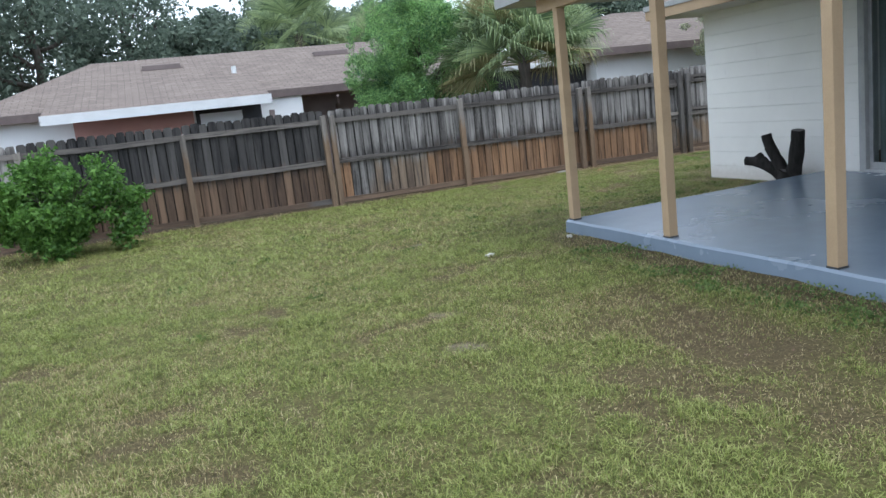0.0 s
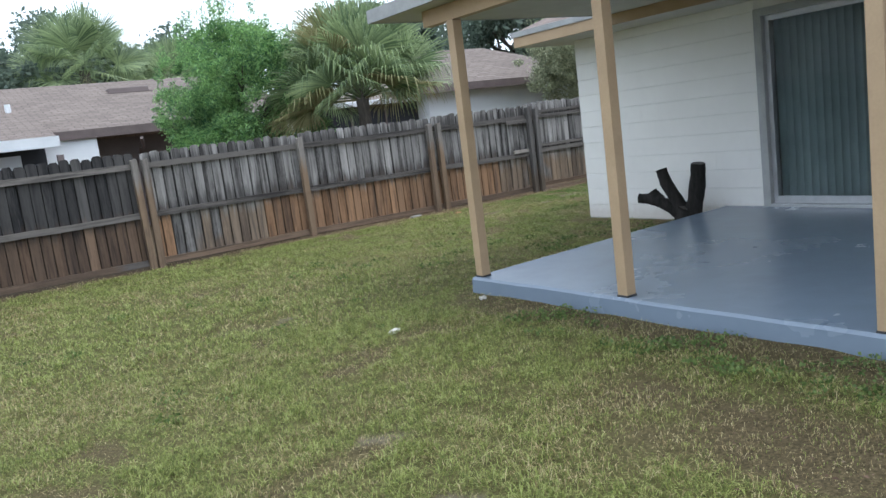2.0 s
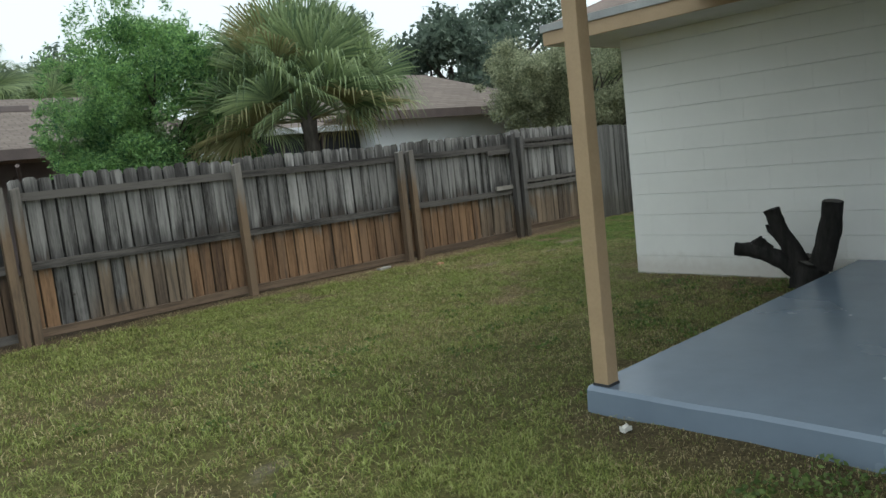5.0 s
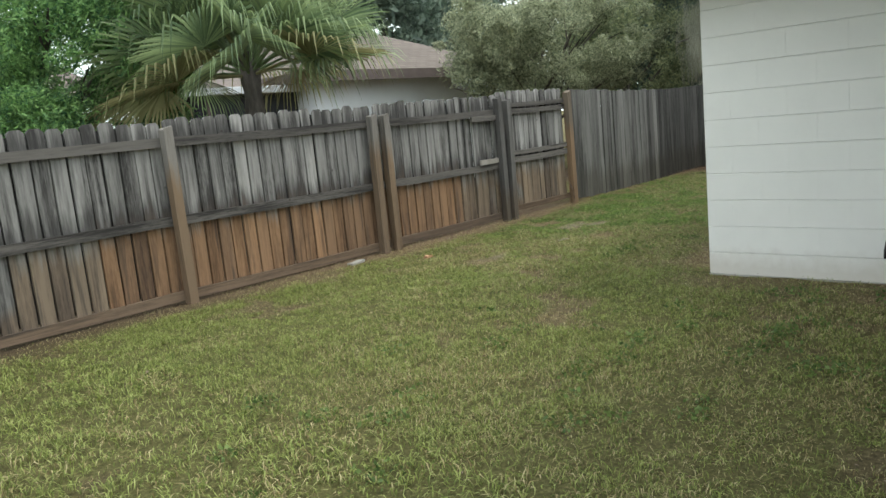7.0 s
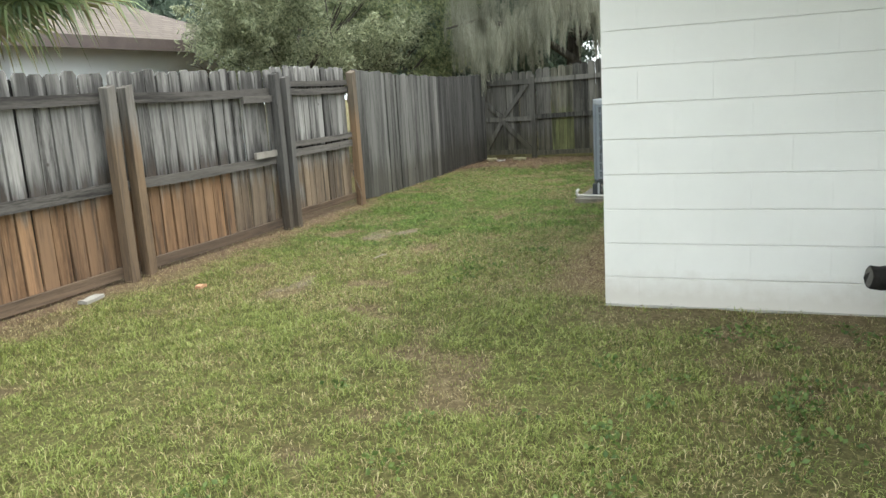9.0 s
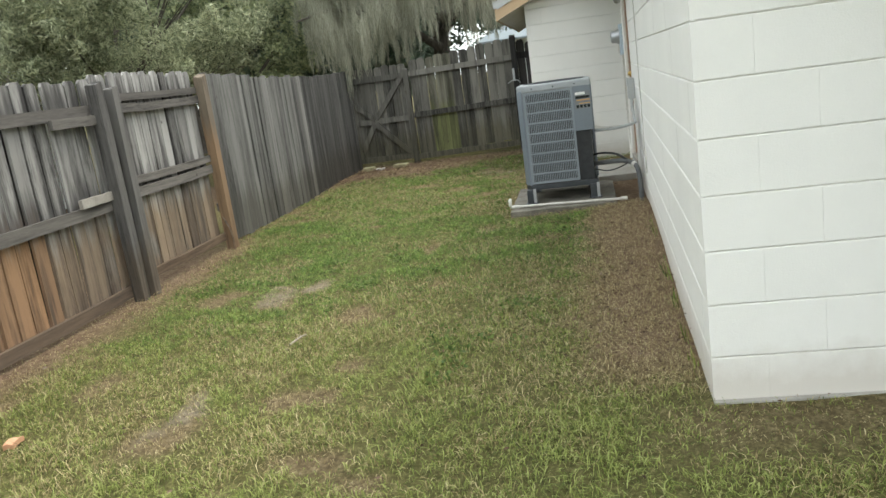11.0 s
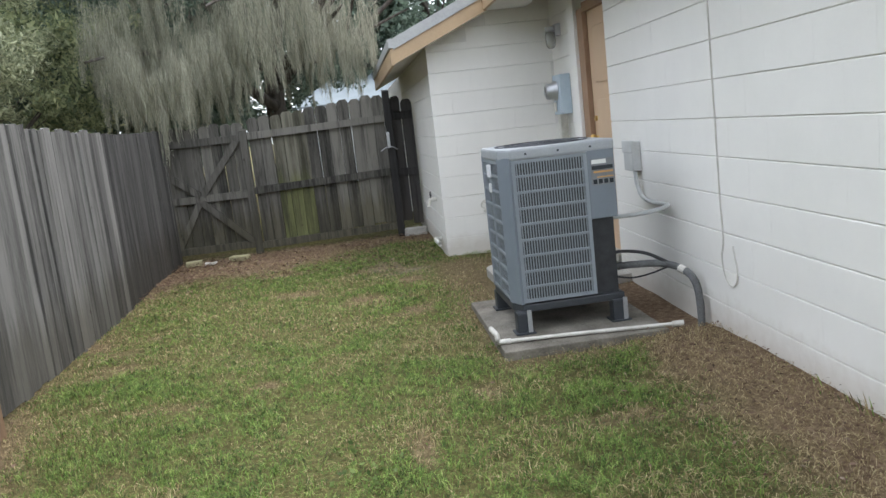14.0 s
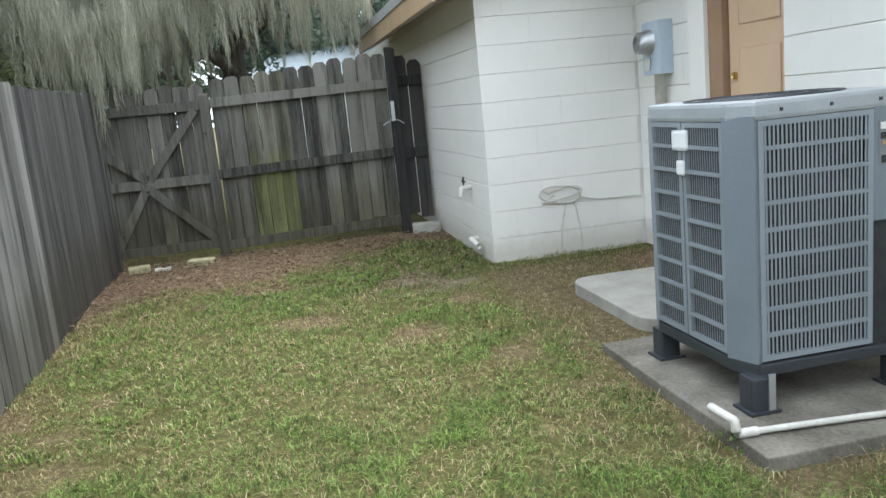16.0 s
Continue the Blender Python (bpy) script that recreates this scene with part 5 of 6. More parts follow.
def heat_pump():
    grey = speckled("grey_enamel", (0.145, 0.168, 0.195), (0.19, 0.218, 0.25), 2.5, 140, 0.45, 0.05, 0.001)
    # lighter grey for the louvres and one rear corner
    pale = speckled("light_grey_enamel", (0.20, 0.225, 0.25), (0.265, 0.293, 0.32), 3, 140, 0.5, 0.05, 0.001)
    fins = speckled("coil_fins", (0.014, 0.015, 0.017), (0.035, 0.037, 0.04), 20, 200, 0.6)
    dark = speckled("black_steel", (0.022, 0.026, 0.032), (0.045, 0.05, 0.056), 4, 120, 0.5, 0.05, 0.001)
    u = thing("heat_pump", "grey heat pump with louvred sides raised on black legs", "heat pump", at=(12.92, 10.53, 0.035))
    X, Y, Z0, Z1 = 0.36, 0.345, 0.178, 1.115          # half sizes, base and top
    C = 0.105
    XB, D = 0.43, 0.05                                  # rear half size, front corner cut
    oct_ = [(-X, -Y), (XB - C, -Y), (XB, -Y + C), (XB, Y - C), (XB - C, Y), (-X + C, Y), (-X, Y - D)]
    part("base_pan", prism([(p * 1.01, q * 1.01) for p, q in oct_], Z0 - 0.05, Z0, 0.01), dark, u, "black base pan")
    part("coil", prism([(p * 0.93, q * 0.93) for p, q in oct_], Z0, Z1 - 0.04), fins, u, "dark coil fins behind the louvres")
    for sx, sy in ((-1, -1), (1, -1), (-1, 1), (1, 1)):
        leg = part("leg", box(sx * 0.345 - 0.045, sy * 0.305 - 0.045, 0.0, sx * 0.345 + 0.045, sy * 0.305 + 0.045, Z0 - 0.04, 0.010), dark, u, "black plastic leg")
        part("foot", box(sx * 0.345 - 0.062, sy * 0.305 - 0.062, 0.0, sx * 0.345 + 0.062, sy * 0.305 + 0.062, 0.012, 0.003), dark, leg)
        if sx < 0:
            part("strap", box(sx * 0.345 - 0.053, sy * 0.305 - 0.045, 0.005, sx * 0.345 - 0.046, sy * 0.305 - 0.018, 0.15, 0.001), METAL_FRAME, leg, "perforated steel strap")

    def louvre(a, b, z0, z1, name, material, rows=9, pitch=0.0162, slat=0.0039):
        """Panel from a to b: frame, horizontal bars and thin upright slats."""
        a, b = Vector((*a, 0)), Vector((*b, 0))
        L = (b - a).length
        t = (b - a).normalized()
        nrm = Vector((t.y, -t.x, 0))
        m = Matrix((t, -nrm, Vector((0, 0, 1)))).transposed().to_4x4()
        m.translation = a
        bm = bmesh.new()
        bm_box(bm, 0, -0.004, z0, 0.022, 0.012, z1, 0, m), bm_box(bm, L - 0.022, -0.004, z0, L, 0.012, z1, 0, m)
        bm_box(bm, 0.022, -0.004, z0, L - 0.022, 0.012, z0 + 0.02, 0, m), bm_box(bm, 0.022, -0.004, z1 - 0.02, L - 0.022, 0.012, z1, 0, m)
        panel_ob = part(name, bm, material, u, "louvred side panel")
        for k in range(1, rows):
            z = z0 + (z1 - z0) * k / rows
            part("cross_bar", box(0.02, -0.006, z - 0.007, L - 0.02, 0.010, z + 0.007, 0, m), material, panel_ob)
        slats = bmesh.new()
        n = int((L - 0.044) / pitch)
        for k in range(n):
            s = 0.022 + (k + 0.5) * (L - 0.044) / n
            bm_box(slats, s - slat, -0.001, z0 + 0.015, s + slat, 0.0004, z1 - 0.015, 0, m)
        part("grille", slats, material, panel_ob)

    zl, zh = Z0 + 0.01, Z1 - 0.05
    louvre((-X, Y - D - 0.005), (-X, -0.175), zl, zh, "front_louvre", pale)
    louvre((-X + C + 0.31, Y), (-X + C + 0.02, Y), zl, zh, "side_louvre", pale, slat=0.0023)
    louvre((XB - C, Y), (-X + C + 0.32, Y), zl, zh, "side_louvre", pale, slat=0.0023)
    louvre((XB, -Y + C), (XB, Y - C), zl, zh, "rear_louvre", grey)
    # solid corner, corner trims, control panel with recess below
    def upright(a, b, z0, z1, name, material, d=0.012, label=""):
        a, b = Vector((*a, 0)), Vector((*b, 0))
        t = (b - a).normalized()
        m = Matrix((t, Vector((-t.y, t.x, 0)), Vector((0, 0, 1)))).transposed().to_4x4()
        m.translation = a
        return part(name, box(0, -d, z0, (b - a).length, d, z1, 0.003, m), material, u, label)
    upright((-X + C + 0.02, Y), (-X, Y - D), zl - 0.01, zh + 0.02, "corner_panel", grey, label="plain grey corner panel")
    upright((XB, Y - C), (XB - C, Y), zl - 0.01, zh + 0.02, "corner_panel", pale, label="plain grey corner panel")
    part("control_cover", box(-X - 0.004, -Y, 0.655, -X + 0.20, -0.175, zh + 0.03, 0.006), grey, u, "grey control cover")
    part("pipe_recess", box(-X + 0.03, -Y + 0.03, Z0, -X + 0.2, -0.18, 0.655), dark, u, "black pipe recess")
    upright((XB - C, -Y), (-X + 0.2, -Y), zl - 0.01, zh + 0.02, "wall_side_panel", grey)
    lab = part("rating_label", box(-X - 0.008, -0.335, 0.86, -X - 0.004, -0.195, 1.02), speckled("label_grey", (0.16, 0.17, 0.18), (0.22, 0.23, 0.24), 8, 90), u, "small rating label")
    paper, amber = mat("label_white", (0.75, 0.75, 0.73), 0.6), mat("label_amber", (0.55, 0.3, 0.1), 0.6)
    part("white_bar", box(-X - 0.011, -0.29, 0.99, -X - 0.008, -0.20, 1.015), paper, lab)
    for k in range(4):
        part("text_bar", box(-X - 0.0105, -0.33 + 0.034 * k, 0.868, -X - 0.008, -0.306 + 0.034 * k, 0.895), DARK_GLASSY, lab)
    part("text_bar", box(-X - 0.0105, -0.33, 0.955, -X - 0.008, -0.20, 0.978), DARK_GLASSY, lab)
    part("text_bar", box(-X - 0.011, -0.33, 0.935, -X - 0.008, -0.21, 0.945), amber, lab)
    part("text_bar", box(-X - 0.011, -0.33, 0.905, -X - 0.008, -0.23, 0.912), amber, lab)
    cx = -X + C + 0.315
    part("badge", box(cx - 0.055, Y + 0.004, 0.955, cx + 0.055, Y + 0.018, 1.035, 0.012), mat("badge_white", (0.74, 0.75, 0.76), 0.35), u, "white badge without lettering")
    part("badge", box(cx - 0.028, Y + 0.004, 0.855, cx + 0.028, Y + 0.018, 0.915, 0.01), mat("badge_white_small", (0.74, 0.75, 0.76), 0.35), u, "white badge without lettering")
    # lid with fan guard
    lid_paint = speckled("lid_grey_enamel", (0.27, 0.29, 0.305), (0.38, 0.40, 0.415), 3, 140, 0.5, 0.05, 0.001)
    lid = part("top_cover", prism([(p * 1.018, q * 1.018) for p, q in oct_], Z1 - 0.05, Z1 + 0.02, 0.016), lid_paint, u, "light grey top cover")
    for rr in (0.10, 0.17, 0.24, 0.30):
        part("guard_ring", tube(bmesh.new(), [(0.04 + rr * math.cos(k * math.tau / 24), rr * math.sin(k * math.tau / 24), Z1 + 0.022) for k in range(25)], 0.005, 5, False), dark, lid, smooth=True)
    for k in range(16):
        a = k * math.tau / 16
        part("guard_spoke", tube(bmesh.new(), [(0.04 + 0.05 * math.cos(a), 0.05 * math.sin(a), Z1 + 0.026), (0.04 + 0.30 * math.cos(a), 0.30 * math.sin(a), Z1 + 0.014)], 0.004, 5), dark, lid, smooth=True)
    for a in (0.0, 0.2, -0.2):
        part("screw", box(-X * 1.018 - 0.004, a - 0.006, Z1 - 0.022, -X * 1.018, a + 0.006, Z1 - 0.010), dark, lid)


heat_pump()


def pipe(name, label, category, pts, radius, material, sides=8, n=5):
    t = thing(name, label, category)
    part("run", tube(bmesh.new(), smooth_line(pts, n), radius, sides), material, t, smooth=True)
    return t


GREY_WRAP = speckled("grey_pipe_wrap", (0.05, 0.05, 0.05), (0.19, 0.195, 0.195), 9, 120, 0.7)
lines = pipe("refrigerant_line", "grey wrapped refrigerant pipe bending down into the soil", "pipe", [(12.78, 10.24, 0.33), (12.70, 10.10, 0.345), (12.58, 9.93, 0.355), (12.44, 9.845, 0.33), (12.33, 9.82, 0.27), (12.29, 9.815, 0.15), (12.285, 9.815, -0.03)], 0.023, GREY_WRAP, 10)
part("tape", tube(bmesh.new(), [(12.46, 9.855, 0.335), (12.42, 9.838, 0.322)], 0.026, 10), PVC, lines, "pale tape")
pipe("copper_line", "thin dark refrigerant pipe from the heat pump", "pipe", [(12.76, 10.22, 0.42), (12.72, 10.12, 0.435), (12.64, 10.0, 0.42), (12.54, 9.90, 0.365)], 0.011, RUBBER, 6)
pipe("control_wire", "thin drooping brown wire by the heat pump", "wire", [(12.76, 10.2, 0.28), (12.70, 10.08, 0.26), (12.62, 9.98, 0.29), (12.54, 9.90, 0.335)], 0.006, RUBBER, 5)
FLEX = speckled("grey_flex", (0.40, 0.41, 0.41), (0.55, 0.56, 0.55), 20, 140, 0.5)
box_ = thing("disconnect_box", "grey electric disconnect box on the block wall", "electric box", at=(13.41, 9.727, 0.99))
BOX_PAINT = speckled("pale_grey_enamel", (0.42, 0.43, 0.42), (0.54, 0.55, 0.54), 6, 90, 0.5)
part("cover", box(-0.09, 0, -0.11, 0.09, 0.065, 0.10, 0.008), BOX_PAINT, box_)
part("lid", box(-0.096, 0.05, 0.02, 0.096, 0.072, 0.107, 0.006), BOX_PAINT, box_)
pipe("flexible_conduit", "grey flexible conduit looping from box to heat pump", "conduit", [(13.36, 9.765, 0.89), (13.33, 9.765, 0.78), (13.25, 9.762, 0.70), (13.05, 9.768, 0.68), (12.86, 9.775, 0.685), (12.745, 9.79, 0.69), (12.735, 9.84, 0.675), (12.76, 9.98, 0.655), (12.80, 10.12, 0.65), (12.84, 10.22, 0.65)], 0.015, FLEX, 8)
drain = pipe("drain_pipe", "white plastic drain pipe lying on the pad edge", "pipe", [(12.385, 10.99, 0.052), (12.36, 10.75, 0.052), (12.33, 10.5, 0.052), (12.25, 9.97, 0.052)], 0.0115, PVC, 10, 4)
part("elbow", tube(bmesh.new(), smooth_line([(12.53, 11.05, 0.10), (12.42, 11.045, 0.10), (12.395, 11.04, 0.095), (12.388, 11.035, 0.055), (12.386, 11.0, 0.052), (12.383, 10.96, 0.052)], 4), 0.0165, 10), PVC, drain, smooth=True)
part("coupling", tube(bmesh.new(), [(12.256, 10.01, 0.052), (12.246, 9.945, 0.052)], 0.018, 10), PVC, drain, smooth=True)
pipe("phone_wire", "thin white wire stapled down the block wall with a loose loop", "wire", [(x, float(side_y(x)) + 0.006, z) for x, z in ((12.09, 2.4), (12.07, 1.9), (12.055, 1.25), (12.045, 0.8), (12.03, 0.56), (12.06, 0.46), (12.03, 0.36), (11.97, 0.31), (11.90, 0.33), (11.87, 0.40), (11.90, 0.50), (11.91, 0.54))], 0.0045, PVC, 6)
coil = []
for k in range(40):
    a = k / 39 * math.tau * 2.2
    coil.append((RX - 0.02 - 0.008 * math.sin(a * 1.3), 10.31 + 0.17 * math.cos(a) + 0.02 * math.sin(a * 2.3), 0.47 + 0.07 * math.sin(a * (1.0 if k < 20 else 0.9)) + 0.02 * math.cos(a)))
cw = thing("coiled_cable", "coil of white cable hung low on the gable wall", "cable")
part("coil", tube(bmesh.new(), coil, 0.008, 6), PVC, cw, smooth=True)
part("tail", tube(bmesh.new(), smooth_line([(RX - 0.012, 10.16, 0.44), (RX - 0.01, 10.0, 0.40), (RX - 0.01, 9.8, 0.39), (RX - 0.01, 9.63, 0.38)]), 0.006, 6), PVC, cw, smooth=True)
part("tail", tube(bmesh.new(), smooth_line([(RX - 0.012, 10.27, 0.41), (RX - 0.02, 10.32, 0.2), (RX - 0.03, 10.33, 0.02), (RX - 0.03, 10.27, -0.01)]), 0.006, 6), PVC, cw, smooth=True)
part("tail", tube(bmesh.new(), smooth_line([(RX - 0.012, 10.2, 0.41), (RX - 0.02, 10.17, 0.2), (RX - 0.04, 10.16, -0.01)]), 0.006, 6), PVC, cw, smooth=True)
spig = thing("hose_tap", "white-painted outdoor tap with dark handle on the wall", "tap", at=(16.5, CY, 0.55))
part("body", tube(bmesh.new(), smooth_line([(0, 0, 0), (0, 0.05, 0), (0, 0.085, -0.01), (0, 0.10, -0.07)]), 0.022, 8), PVC, spig, smooth=True)
part("handle", box(-0.045, 0.055, 0.045, 0.045, 0.075, 0.06, 0.005), RUBBER, spig, "dark tap handle")
part("stem", tube(bmesh.new(), [(0, 0.065, 0.0), (0, 0.065, 0.09)], 0.008, 6), RUBBER, spig)
pipe("pipe_stub", "white-painted pipe stub low on the wall", "pipe", [(16.42, CY, 0.12), (16.40, CY + 0.06, 0.12), (16.33, CY + 0.07, 0.12), (16.2, CY + 0.05, 0.09)], 0.026, PVC)


# ---- cut tree stump by the patio ----
def stump():
    t = thing("tree_stump", "black cut tree stump with three sawn limbs beside the patio", "stump", at=(0.03, 0.02, 0))
    def limb(pts, radii, name="limb"):
        radii = (radii[0] * 1.14, radii[1] * 1.14)
        bm = tube(bmesh.new(), smooth_line(pts, 3), [radii[0] + (radii[1] - radii[0]) * k / (3 * (len(pts) - 1)) for k in range(3 * (len(pts) - 1) + 1)], 10)
        rr = random.Random(len(pts) * 7 + int(radii[0] * 1000))
        for v in bm.verts:
            v.co += Vector((rr.uniform(-1, 1), rr.uniform(-1, 1), rr.uniform(-1, 1))) * 0.007
        ob = part(name, bm, STUMP_BARK, t, smooth=True)
        e, d = Vector(pts[-1]), (Vector(pts[-1]) - Vector(pts[-2])).normalized()
        part("cut_face", tube(bmesh.new(), [e - d * 0.004, e + d * 0.004], radii[1] * 0.9, 10), CUT_WOOD, ob, "grey sawn end")
    limb([(7.52, 7.98, -0.06), (7.52, 7.95, 0.12), (7.50, 7.92, 0.24)], (0.15, 0.11), "root_flare")
    limb([(7.50, 7.86, 0.18), (7.48, 7.79, 0.36), (7.46, 7.74, 0.54), (7.45, 7.71, 0.73)], (0.085, 0.07))
    limb([(7.50, 7.97, 0.14), (7.46, 8.06, 0.33), (7.42, 8.15, 0.52), (7.40, 8.19, 0.68)], (0.075, 0.055))
    limb([(7.50, 8.02, 0.14), (7.44, 8.18, 0.26), (7.38, 8.34, 0.33), (7.34, 8.50, 0.35)], (0.075, 0.05))
    limb([(7.42, 8.24, 0.32), (7.40, 8.30, 0.38), (7.39, 8.33, 0.43)], (0.05, 0.04))
    limb([(7.42, 8.18, 0.45), (7.44, 8.24, 0.50), (7.45, 8.26, 0.54)], (0.018, 0.008), "twig")


stump()

# ---- odds and ends on the ground ----
for x, y, w, a, lab in ((17.62, 13.88, 0.16, 10, "mossy yellow paving brick under the gate"), (17.66, 13.34, 0.19, -15, "mossy yellow paving brick under the gate")):
    b = solid("paving_brick", box(-w, -0.07, 0, w * 0.2, 0.07, 0.06, 0.012), speckled("yellowed_brick", (0.28, 0.26, 0.14), (0.46, 0.43, 0.26), 12, 80), lab, "brick")
    b.matrix_world = pose(x, y, -0.012, 0, 0, 90 + a)
b = solid("paving_brick", box(-0.14, -0.08, 0, 0.14, 0.08, 0.1, 0.012), CONCRETE, "grey block at the foot of the black post", "brick")
b.matrix_world = pose(17.86, 11.06, -0.01, 0, 0, 80)
PAPER = speckled("dirty_paper", (0.52, 0.5, 0.44), (0.7, 0.68, 0.62), 20, 120)


def scrap(x, y, w, d, a, material, label, name="paper_scrap", lift=0.02):
    bm = bmesh.new()
    r = random.Random(int(x * 100))
    g = [[bm.verts.new(((i - 1.5) * w / 3, (j - 1) * d / 2, lift + r.uniform(0, 0.014))) for j in range(3)] for i in range(4)]
    top = [bm.faces.new((g[i][j], g[i + 1][j], g[i + 1][j + 1], g[i][j + 1])) for i in range(3) for j in range(2)]
    ext = bmesh.ops.extrude_face_region(bm, geom=top)
    bmesh.ops.translate(bm, vec=(0, 0, -lift - 0.004), verts=[v for v in ext["geom"] if isinstance(v, bmesh.types.BMVert)])
    bmesh.ops.recalc_face_normals(bm, faces=bm.faces)
    ob = solid(name, bm, material, label, "litter")
    ob.matrix_world = pose(x, y, -0.005, 0, 0, a)


scrap(3.0, 7.16, 0.10, 0.045, 25, PAPER, "small dirty white scrap lying in the grass")
scrap(4.02, 7.37, 0.05, 0.035, -10, PAPER, "pale flat stone at the patio corner", "stone")
scrap(7.87, 13.0, 0.09, 0.05, 5, speckled("orange_chip", (0.5, 0.26, 0.14), (0.62, 0.36, 0.22), 20, 90), "small orange brick chip in the grass", "brick_chip")
scrap(7.39, 13.62, 0.2, 0.08, 8, CONCRETE, "flat grey stone against the fence", "stone")
scrap(17.55, 13.6, 0.14, 0.05, 95, PAPER, "white scrap under the gate")


def stick(x0, y0, x1, y1, radius, label):
    t = thing("dead_stick", label, "stick")
    mid = ((x0 * 0.5 + x1 * 0.5) + 0.02, (y0 + y1) * 0.5 - 0.015, 0.03)
    part("stem", tube(bmesh.new(), smooth_line([(x0, y0, 0.018), mid, (x1, y1, 0.02)], 4), [radius * (1 - 0.06 * k) for k in range(9)], 6), DEADWOOD, t, smooth=True)
    part("twig", tube(bmesh.new(), [mid, (mid[0] + 0.03, mid[1] + 0.05, 0.035)], [radius * 0.5, radius * 0.3], 5), DEADWOOD, t)


DEADWOOD = bark("bleached_twig", (0.22, 0.18, 0.13), (0.46, 0.41, 0.33))
stick(8.93, 12.04, 9.08, 11.99, 0.007, "pale dry stick lying in the thin grass")


def leaf_litter():
    """Fallen leaves and twigs: thick by the gate, thin over the yard."""
    r = np.random.RandomState(12)
    def sheet(n, x0, x1, y0, y1, size):
        x, y = r.uniform(x0, x1, n), r.uniform(y0, y1, n)
        return x, y, np.full(n, size)
    a, b, c, d = sheet(5200, 15.6, 17.95, 10.95, 14.0, 0.038), sheet(700, 8.0, 15.5, 10.0, 13.9, 0.03), sheet(900, -2, 8, 7.8, 13.9, 0.03), sheet(900, 8.3, 12.2, 9.80, 10.75, 0.026)
    e = sheet(700, 2.4, 4.1, 2.3, 7.4, 0.024)
    x, y, s = (np.concatenate(k) for k in zip(a, b, c, d, e))
    ok = (r.rand(len(x)) < 0.25 + bare(x, y)) & ~((x > RX - 0.05) & (y < CY + 0.05))
    x, y, s = x[ok], y[ok], s[ok] * r.uniform(0.5, 1.4, ok.sum())
    n = len(x)
    ang, tip = r.uniform(0, 6.28, n), r.uniform(-0.5, 0.5, n)
    z = 0.012 + r.uniform(0, 0.02, n) + lift_of(x, y)
    ux, uy = np.cos(ang) * s, np.sin(ang) * s
    wx, wy = -uy * 0.35, ux * 0.35
    v = np.stack([np.stack([x - ux / 2, y - uy / 2, z], 1), np.stack([x + wx / 2, y + wy / 2, z + tip * s * 0.4 + 0.004], 1), np.stack([x + ux / 2, y + uy / 2, z + tip * s * 0.3], 1), np.stack([x - wx / 2, y - wy / 2, z + 0.002], 1)], 1).reshape(-1, 3)
    i = np.arange(n)[:, None] * 4
    m = mat("dead_leaves", (0.2, 0.13, 0.08), 0.85, 0, 0.2)
    finish(m, ramp(m, island(m), (0.0, (0.05, 0.032, 0.02)), (0.45, (0.12, 0.074, 0.05)), (0.8, (0.19, 0.13, 0.09)), (1.0, (0.26, 0.205, 0.155))))
    tagged(new("leaf_litter", arrays_mesh("leaf_litter", v, np.concatenate([i + [0, 1, 2], i + [0, 2, 3]]), m)), "brown fallen leaves and bark bits on the soil", "litter", kind="stuff")


def weeds():
    r = np.random.RandomState(14)
    c = []
    for n, x0, x1, y0, y1 in ((95, 3.55, 4.12, 2.6, 6.6), (60, 4.3, 7.6, 7.75, 8.9), (30, 4.0, 7.5, 9.0, 11.0), (26, 10, 14, 11, 12.6), (16, 8.3, 9.6, 10.5, 11.2), (20, 0, 4, 6, 11)):
        for _ in range(n):
            x, y = r.uniform(x0, x1), r.uniform(y0, y1)
            if value_noise(x, y, 0.5) > 0.4:
                c.append((x, y, 0.02, r.uniform(0.05, 0.13), 0.3))
    tagged(new("weeds", leaf_cloud("weeds", c, 6000, 0.024, leafy("clover_leaves", (0.05, 0.09, 0.022), (0.19, 0.26, 0.075), 0.35), 15, 0.7)), "low broad-leaved weeds in the thin lawn", "weeds", kind="stuff")


leaf_litter()
weeds()


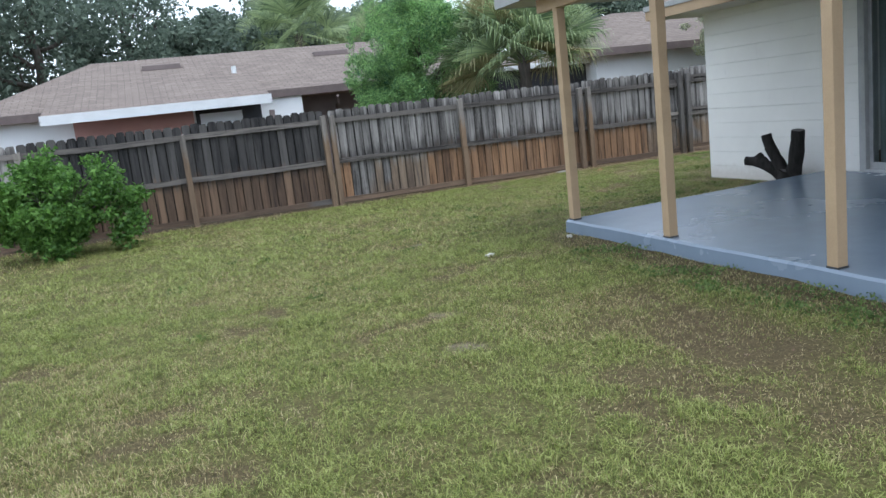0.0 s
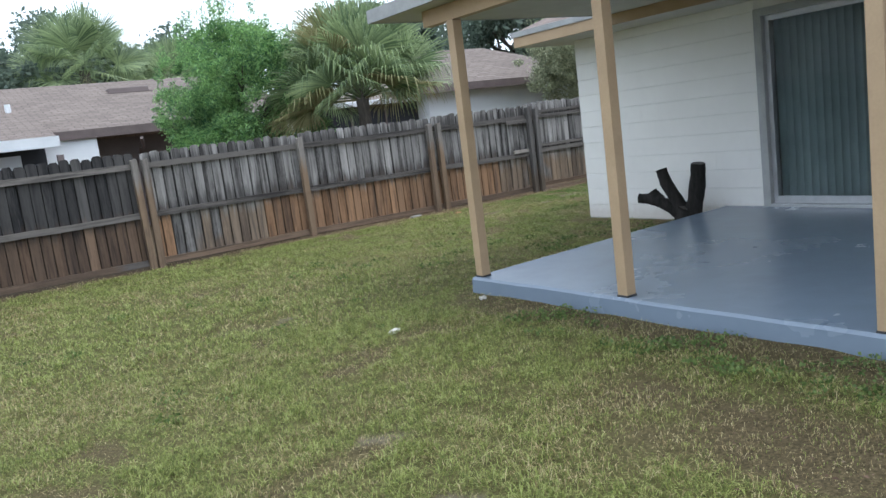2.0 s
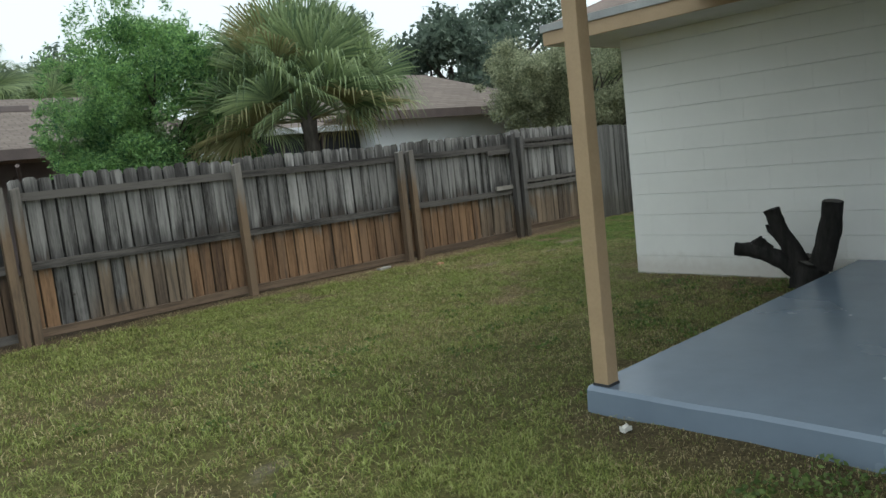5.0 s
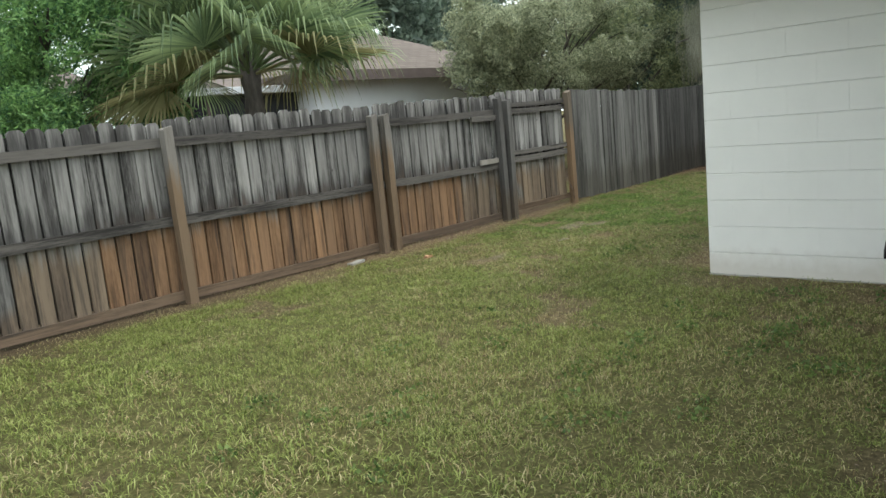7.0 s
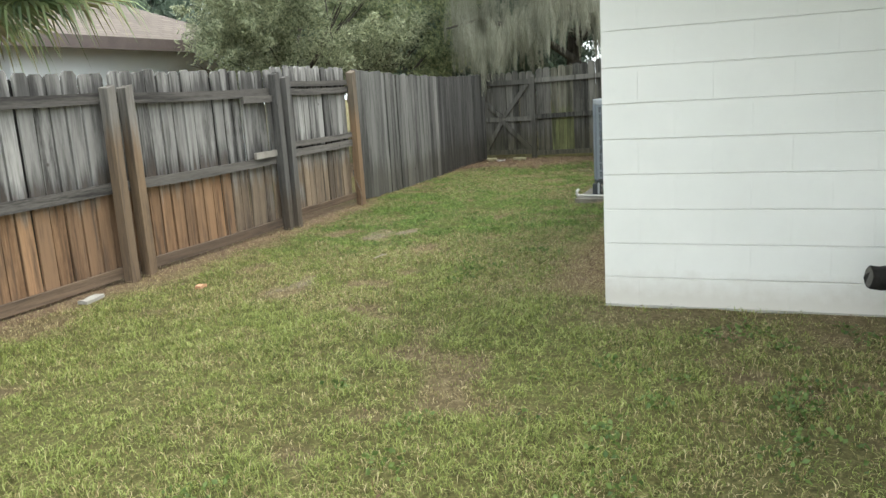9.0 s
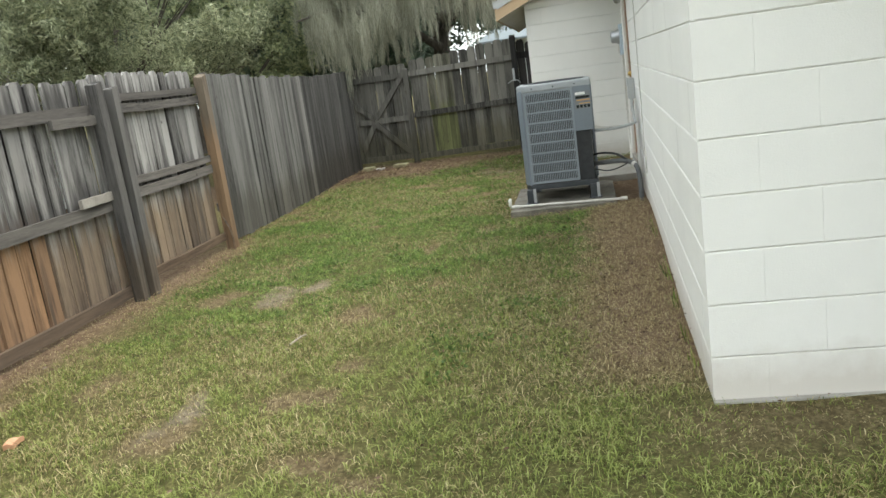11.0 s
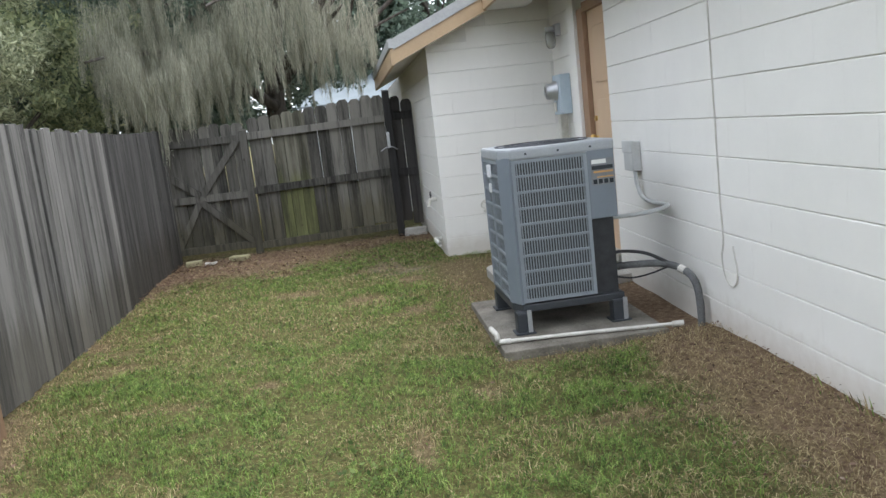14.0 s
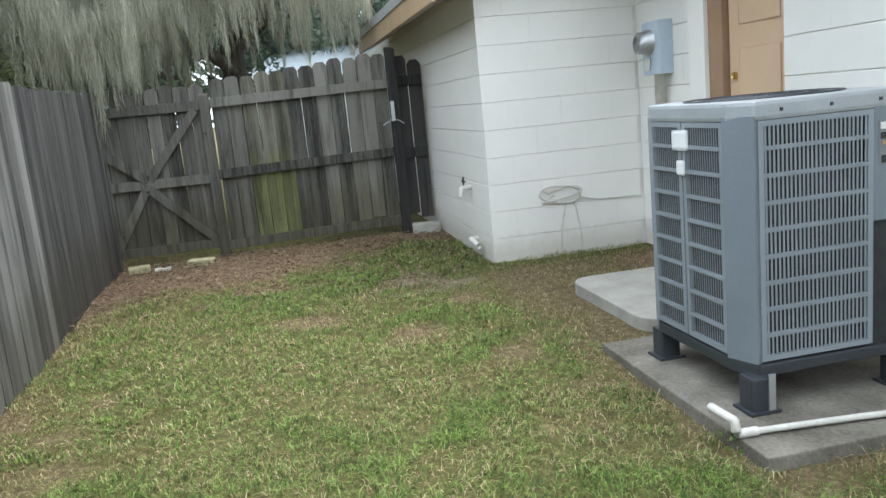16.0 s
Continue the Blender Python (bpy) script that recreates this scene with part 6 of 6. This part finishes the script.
# ---- lawn ----
def lawn_material():
    m = mat("grass_blades", (0.2, 0.25, 0.06), 0.6, 0, 0.25)
    a = node(m, "Attribute")
    a.attribute_name = "dry"
    i = island(m)
    v = coords(m, space="World")
    broad, clump = noise_of(m, v, 0.8, 3), noise_of(m, v, 3.6, 3)
    tuft = maths(m, "MULTIPLY", maths(m, "SUBTRACT", noise_of(m, v, 19, 2), 0.5), 1.5)
    f = maths(m, "ADD", maths(m, "ADD", maths(m, "SUBTRACT", maths(m, "MULTIPLY", i, 0.75), 0.15), tuft), maths(m, "MULTIPLY", maths(m, "ADD", maths(m, "MULTIPLY", broad, 0.4), maths(m, "MULTIPLY", clump, 0.6)), 0.55))
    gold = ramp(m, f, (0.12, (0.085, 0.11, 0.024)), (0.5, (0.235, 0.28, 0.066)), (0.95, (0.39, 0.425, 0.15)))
    # darker green towards the side yard, with its shade put into the blades
    shade_green = ramp(m, f, (0.12, (0.026, 0.052, 0.012)), (0.5, (0.118, 0.203, 0.038)), (0.95, (0.28, 0.385, 0.098)))
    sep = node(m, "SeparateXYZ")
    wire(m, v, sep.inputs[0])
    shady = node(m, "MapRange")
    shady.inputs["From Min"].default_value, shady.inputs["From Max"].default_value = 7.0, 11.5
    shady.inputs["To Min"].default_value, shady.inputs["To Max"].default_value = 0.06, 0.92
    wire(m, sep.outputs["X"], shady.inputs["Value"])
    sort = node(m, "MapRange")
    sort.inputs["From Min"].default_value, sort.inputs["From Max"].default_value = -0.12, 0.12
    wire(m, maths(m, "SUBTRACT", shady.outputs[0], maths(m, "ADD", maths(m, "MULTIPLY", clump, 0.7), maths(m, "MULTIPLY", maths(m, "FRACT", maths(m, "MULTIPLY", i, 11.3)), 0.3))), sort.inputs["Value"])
    green = mix(m, sort.outputs[0], gold, shade_green)
    straw = ramp(m, i, (0.0, (0.16, 0.115, 0.05)), (0.5, (0.38, 0.305, 0.15)), (1.0, (0.60, 0.52, 0.30)))
    # browner, darker straw for the same painted shade
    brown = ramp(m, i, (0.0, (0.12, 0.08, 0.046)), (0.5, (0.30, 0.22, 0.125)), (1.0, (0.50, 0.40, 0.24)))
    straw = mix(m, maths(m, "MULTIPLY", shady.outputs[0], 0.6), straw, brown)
    pick = node(m, "MapRange")
    pick.inputs["From Min"].default_value, pick.inputs["From Max"].default_value = -0.05, 0.05
    wire(m, maths(m, "SUBTRACT", a.outputs["Fac"], maths(m, "FRACT", maths(m, "MULTIPLY", i, 37.7))), pick.inputs["Value"])
    c = mix(m, pick.outputs[0], green, straw)
    finish(m, c)
    t = node(m, "BsdfTranslucent")
    wire(m, c, t.inputs["Color"])
    s = node(m, "MixShader")
    s.inputs[0].default_value = 0.3
    wire(m, m.node_tree.nodes["Principled BSDF"].outputs[0], s.inputs[1])
    wire(m, t.outputs[0], s.inputs[2])
    wire(m, s.outputs[0], m.node_tree.nodes["Material Output"].inputs["Surface"])
    return m


def blades(name, label, x0, y0, x1, y1, density, height, width, seed, material, litter=False):
    r = np.random.RandomState(seed)
    n = int((x1 - x0) * (y1 - y0) * density)
    x, y = r.uniform(x0, x1, n), r.uniform(y0, y1, n)
    tuft = step(0.5 * value_noise(x, y, 0.13) + 0.5 * value_noise(x + 5, y, 0.05), 0.25, 0.7)
    b = bare(x, y)
    keep = (r.rand(n) > b * 0.80) & (r.rand(n) < 0.16 + 0.95 * tuft)
    if litter:
        keep = r.rand(n) < 0.15 + 0.9 * np.maximum(b, dryness(x, y) * 0.8)
    keep &= ~((x > SX - 0.02) & (y < SY + 0.02)) & ~((x > WX - 0.02) & (y < side_y(x) + 0.02)) & ~((x > RX - 0.02) & (y < CY + 0.02))
    keep &= ~((x > 12.2) & (x < 13.62) & (y < 11.04)) & ~((x > 13.7) & (x < 14.88) & (y < 10.82))
    x, y, b = x[keep], y[keep], b[keep]
    n = len(x)
    lush = np.clip(1.25 - b - 0.5 * dryness(x, y), 0.35, 1.3) * (0.6 + 0.8 * value_noise(x + 3, y, 0.4))
    h = height * r.uniform(0.45, 1.25, n) * lush
    if litter:
        h = height * r.uniform(0.4, 1.3, n)
    ang, lean = r.uniform(0, 6.283, n), r.uniform(1.42, 1.56, n) if litter else r.uniform(0.75, 1.66, n)
    bend = r.normal(size=n) * 0.34 * h
    dx, dy = np.cos(ang), np.sin(ang)
    w = width * r.uniform(0.6, 1.3, n)
    px, py = -dy * w / 2, dx * w / 2
    z0 = -0.015 + lift_of(x, y)
    mx, mz = 0.5 * h * np.sin(lean * 0.72), 0.5 * h * np.cos(lean * 0.72)
    tx, tz = h * np.sin(lean), h * np.cos(lean) * 0.95
    P = lambda ox, oy, oz: np.stack([x + ox, y + oy, z0 + oz], 1)
    v = np.stack([P(0 * px, 0 * py, 0), P(dx * mx - px, dy * mx - py, mz + 0.012), P(dx * mx + px, dy * mx + py, mz + 0.012), P(dx * tx - dy * bend, dy * tx + dx * bend, tz + 0.012)], 1).reshape(-1, 3)
    i = np.arange(n)[:, None] * 4
    tris = np.concatenate([i + [0, 2, 1], i + [1, 2, 3]])
    return tagged(new(name, arrays_mesh(name, v, tris, material, np.repeat(np.full(n, 1.1) if litter else dryness(x, y), 4))), label, "grass", kind="stuff")


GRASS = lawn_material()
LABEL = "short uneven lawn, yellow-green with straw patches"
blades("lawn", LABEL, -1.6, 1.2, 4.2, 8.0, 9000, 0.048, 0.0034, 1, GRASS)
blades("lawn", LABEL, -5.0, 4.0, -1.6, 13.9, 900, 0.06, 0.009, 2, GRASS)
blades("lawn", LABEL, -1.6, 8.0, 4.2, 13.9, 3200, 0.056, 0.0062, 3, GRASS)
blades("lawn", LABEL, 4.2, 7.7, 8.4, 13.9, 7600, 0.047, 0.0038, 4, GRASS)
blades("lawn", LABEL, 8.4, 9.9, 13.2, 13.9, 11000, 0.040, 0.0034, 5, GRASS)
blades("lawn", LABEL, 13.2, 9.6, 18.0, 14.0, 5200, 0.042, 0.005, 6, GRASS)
DRY = "loose dry straw lying on the thin lawn"
blades("straw_litter", DRY, -1.6, 1.2, 4.2, 8.5, 260, 0.055, 0.0030, 7, GRASS, True)
blades("straw_litter", DRY, 4.2, 7.7, 8.4, 13.9, 600, 0.055, 0.0032, 8, GRASS, True)
blades("straw_litter", DRY, 8.0, 9.9, 13.2, 13.9, 650, 0.06, 0.0032, 9, GRASS, True)
blades("straw_litter", "matted tan straw along the house wall", 8.0, 9.72, 12.3, 10.75, 3600, 0.07, 0.0030, 11, GRASS, True)
blades("straw_litter", DRY, 13.2, 9.6, 18.0, 14.0, 600, 0.055, 0.0045, 10, GRASS, True)



def wall_tufts():
    """Long blades left by the mower at the foot of the side wall."""
    r = np.random.RandomState(41)
    v, dry = [], []
    for x, n, h in ((11.35, 12, 0.10), (11.02, 16, 0.14), (10.72, 22, 0.17), (10.1, 10, 0.09), (9.72, 26, 0.16), (9.12, 24, 0.13), (8.6, 16, 0.12), (8.3, 14, 0.10)):
        for _ in range(n):
            bx, by = x + r.normal() * 0.05, float(side_y(x)) + 0.012 + abs(r.normal()) * 0.025
            a, k = r.rand() * 6.283, h * r.uniform(0.25, 0.8)
            tip = np.array([math.cos(a) * k * 0.35, abs(math.sin(a)) * k * 0.35, k])
            side = np.array([math.sin(a), -math.cos(a), 0]) * 0.003
            base = np.array([bx, by, 0.0])
            v += [base - side, base + side, base + tip * 0.6 + side * 0.8 + [0, 0, k * 0.08], base + tip]
            dry += [r.choice((0.05, 0.6))] * 4
    i = np.arange(len(v) // 4)[:, None] * 4
    tagged(new("grass_tufts", arrays_mesh("grass_tufts", np.array(v), np.concatenate([i + [0, 1, 2], i + [0, 2, 3]]), GRASS, np.array(dry))), "sparse uncut grass tufts against the white wall", "grass", kind="stuff")


wall_tufts()

# block faces last
lay_blocks(wall_end, (WX + 0.02, WY - 0.0, 0), (0, -1, 0), (-1, 0, 0), WY - DOOR_A, lambda s: END_TOP, 0.5)
lay_blocks(wall_side, (WX + 0.002, WY - 0.02, 0), (1, 0, 0), (0, 1, 0), JOG - WX - 0.002, lambda s: END_TOP)
lay_blocks(wall_bump, (RX + 0.02, CY, 0), (0, -1, 0), (-1, 0, 0), CY - DOOR_Y, lambda s: roof_z(CY - s) - 0.19)
lay_blocks(wall_bump_side, (RX + 0.002, CY - 0.02, 0), (1, 0, 0), (0, 1, 0), 4.2, lambda s: roof_z(CY) - 0.2)
lay_blocks(wall_door, (JOG, DOOR_Y - 0.02, 0), (1, 0, 0), (0, 1, 0), RX - JOG, lambda s: roof_z(DOOR_Y) - 0.2)
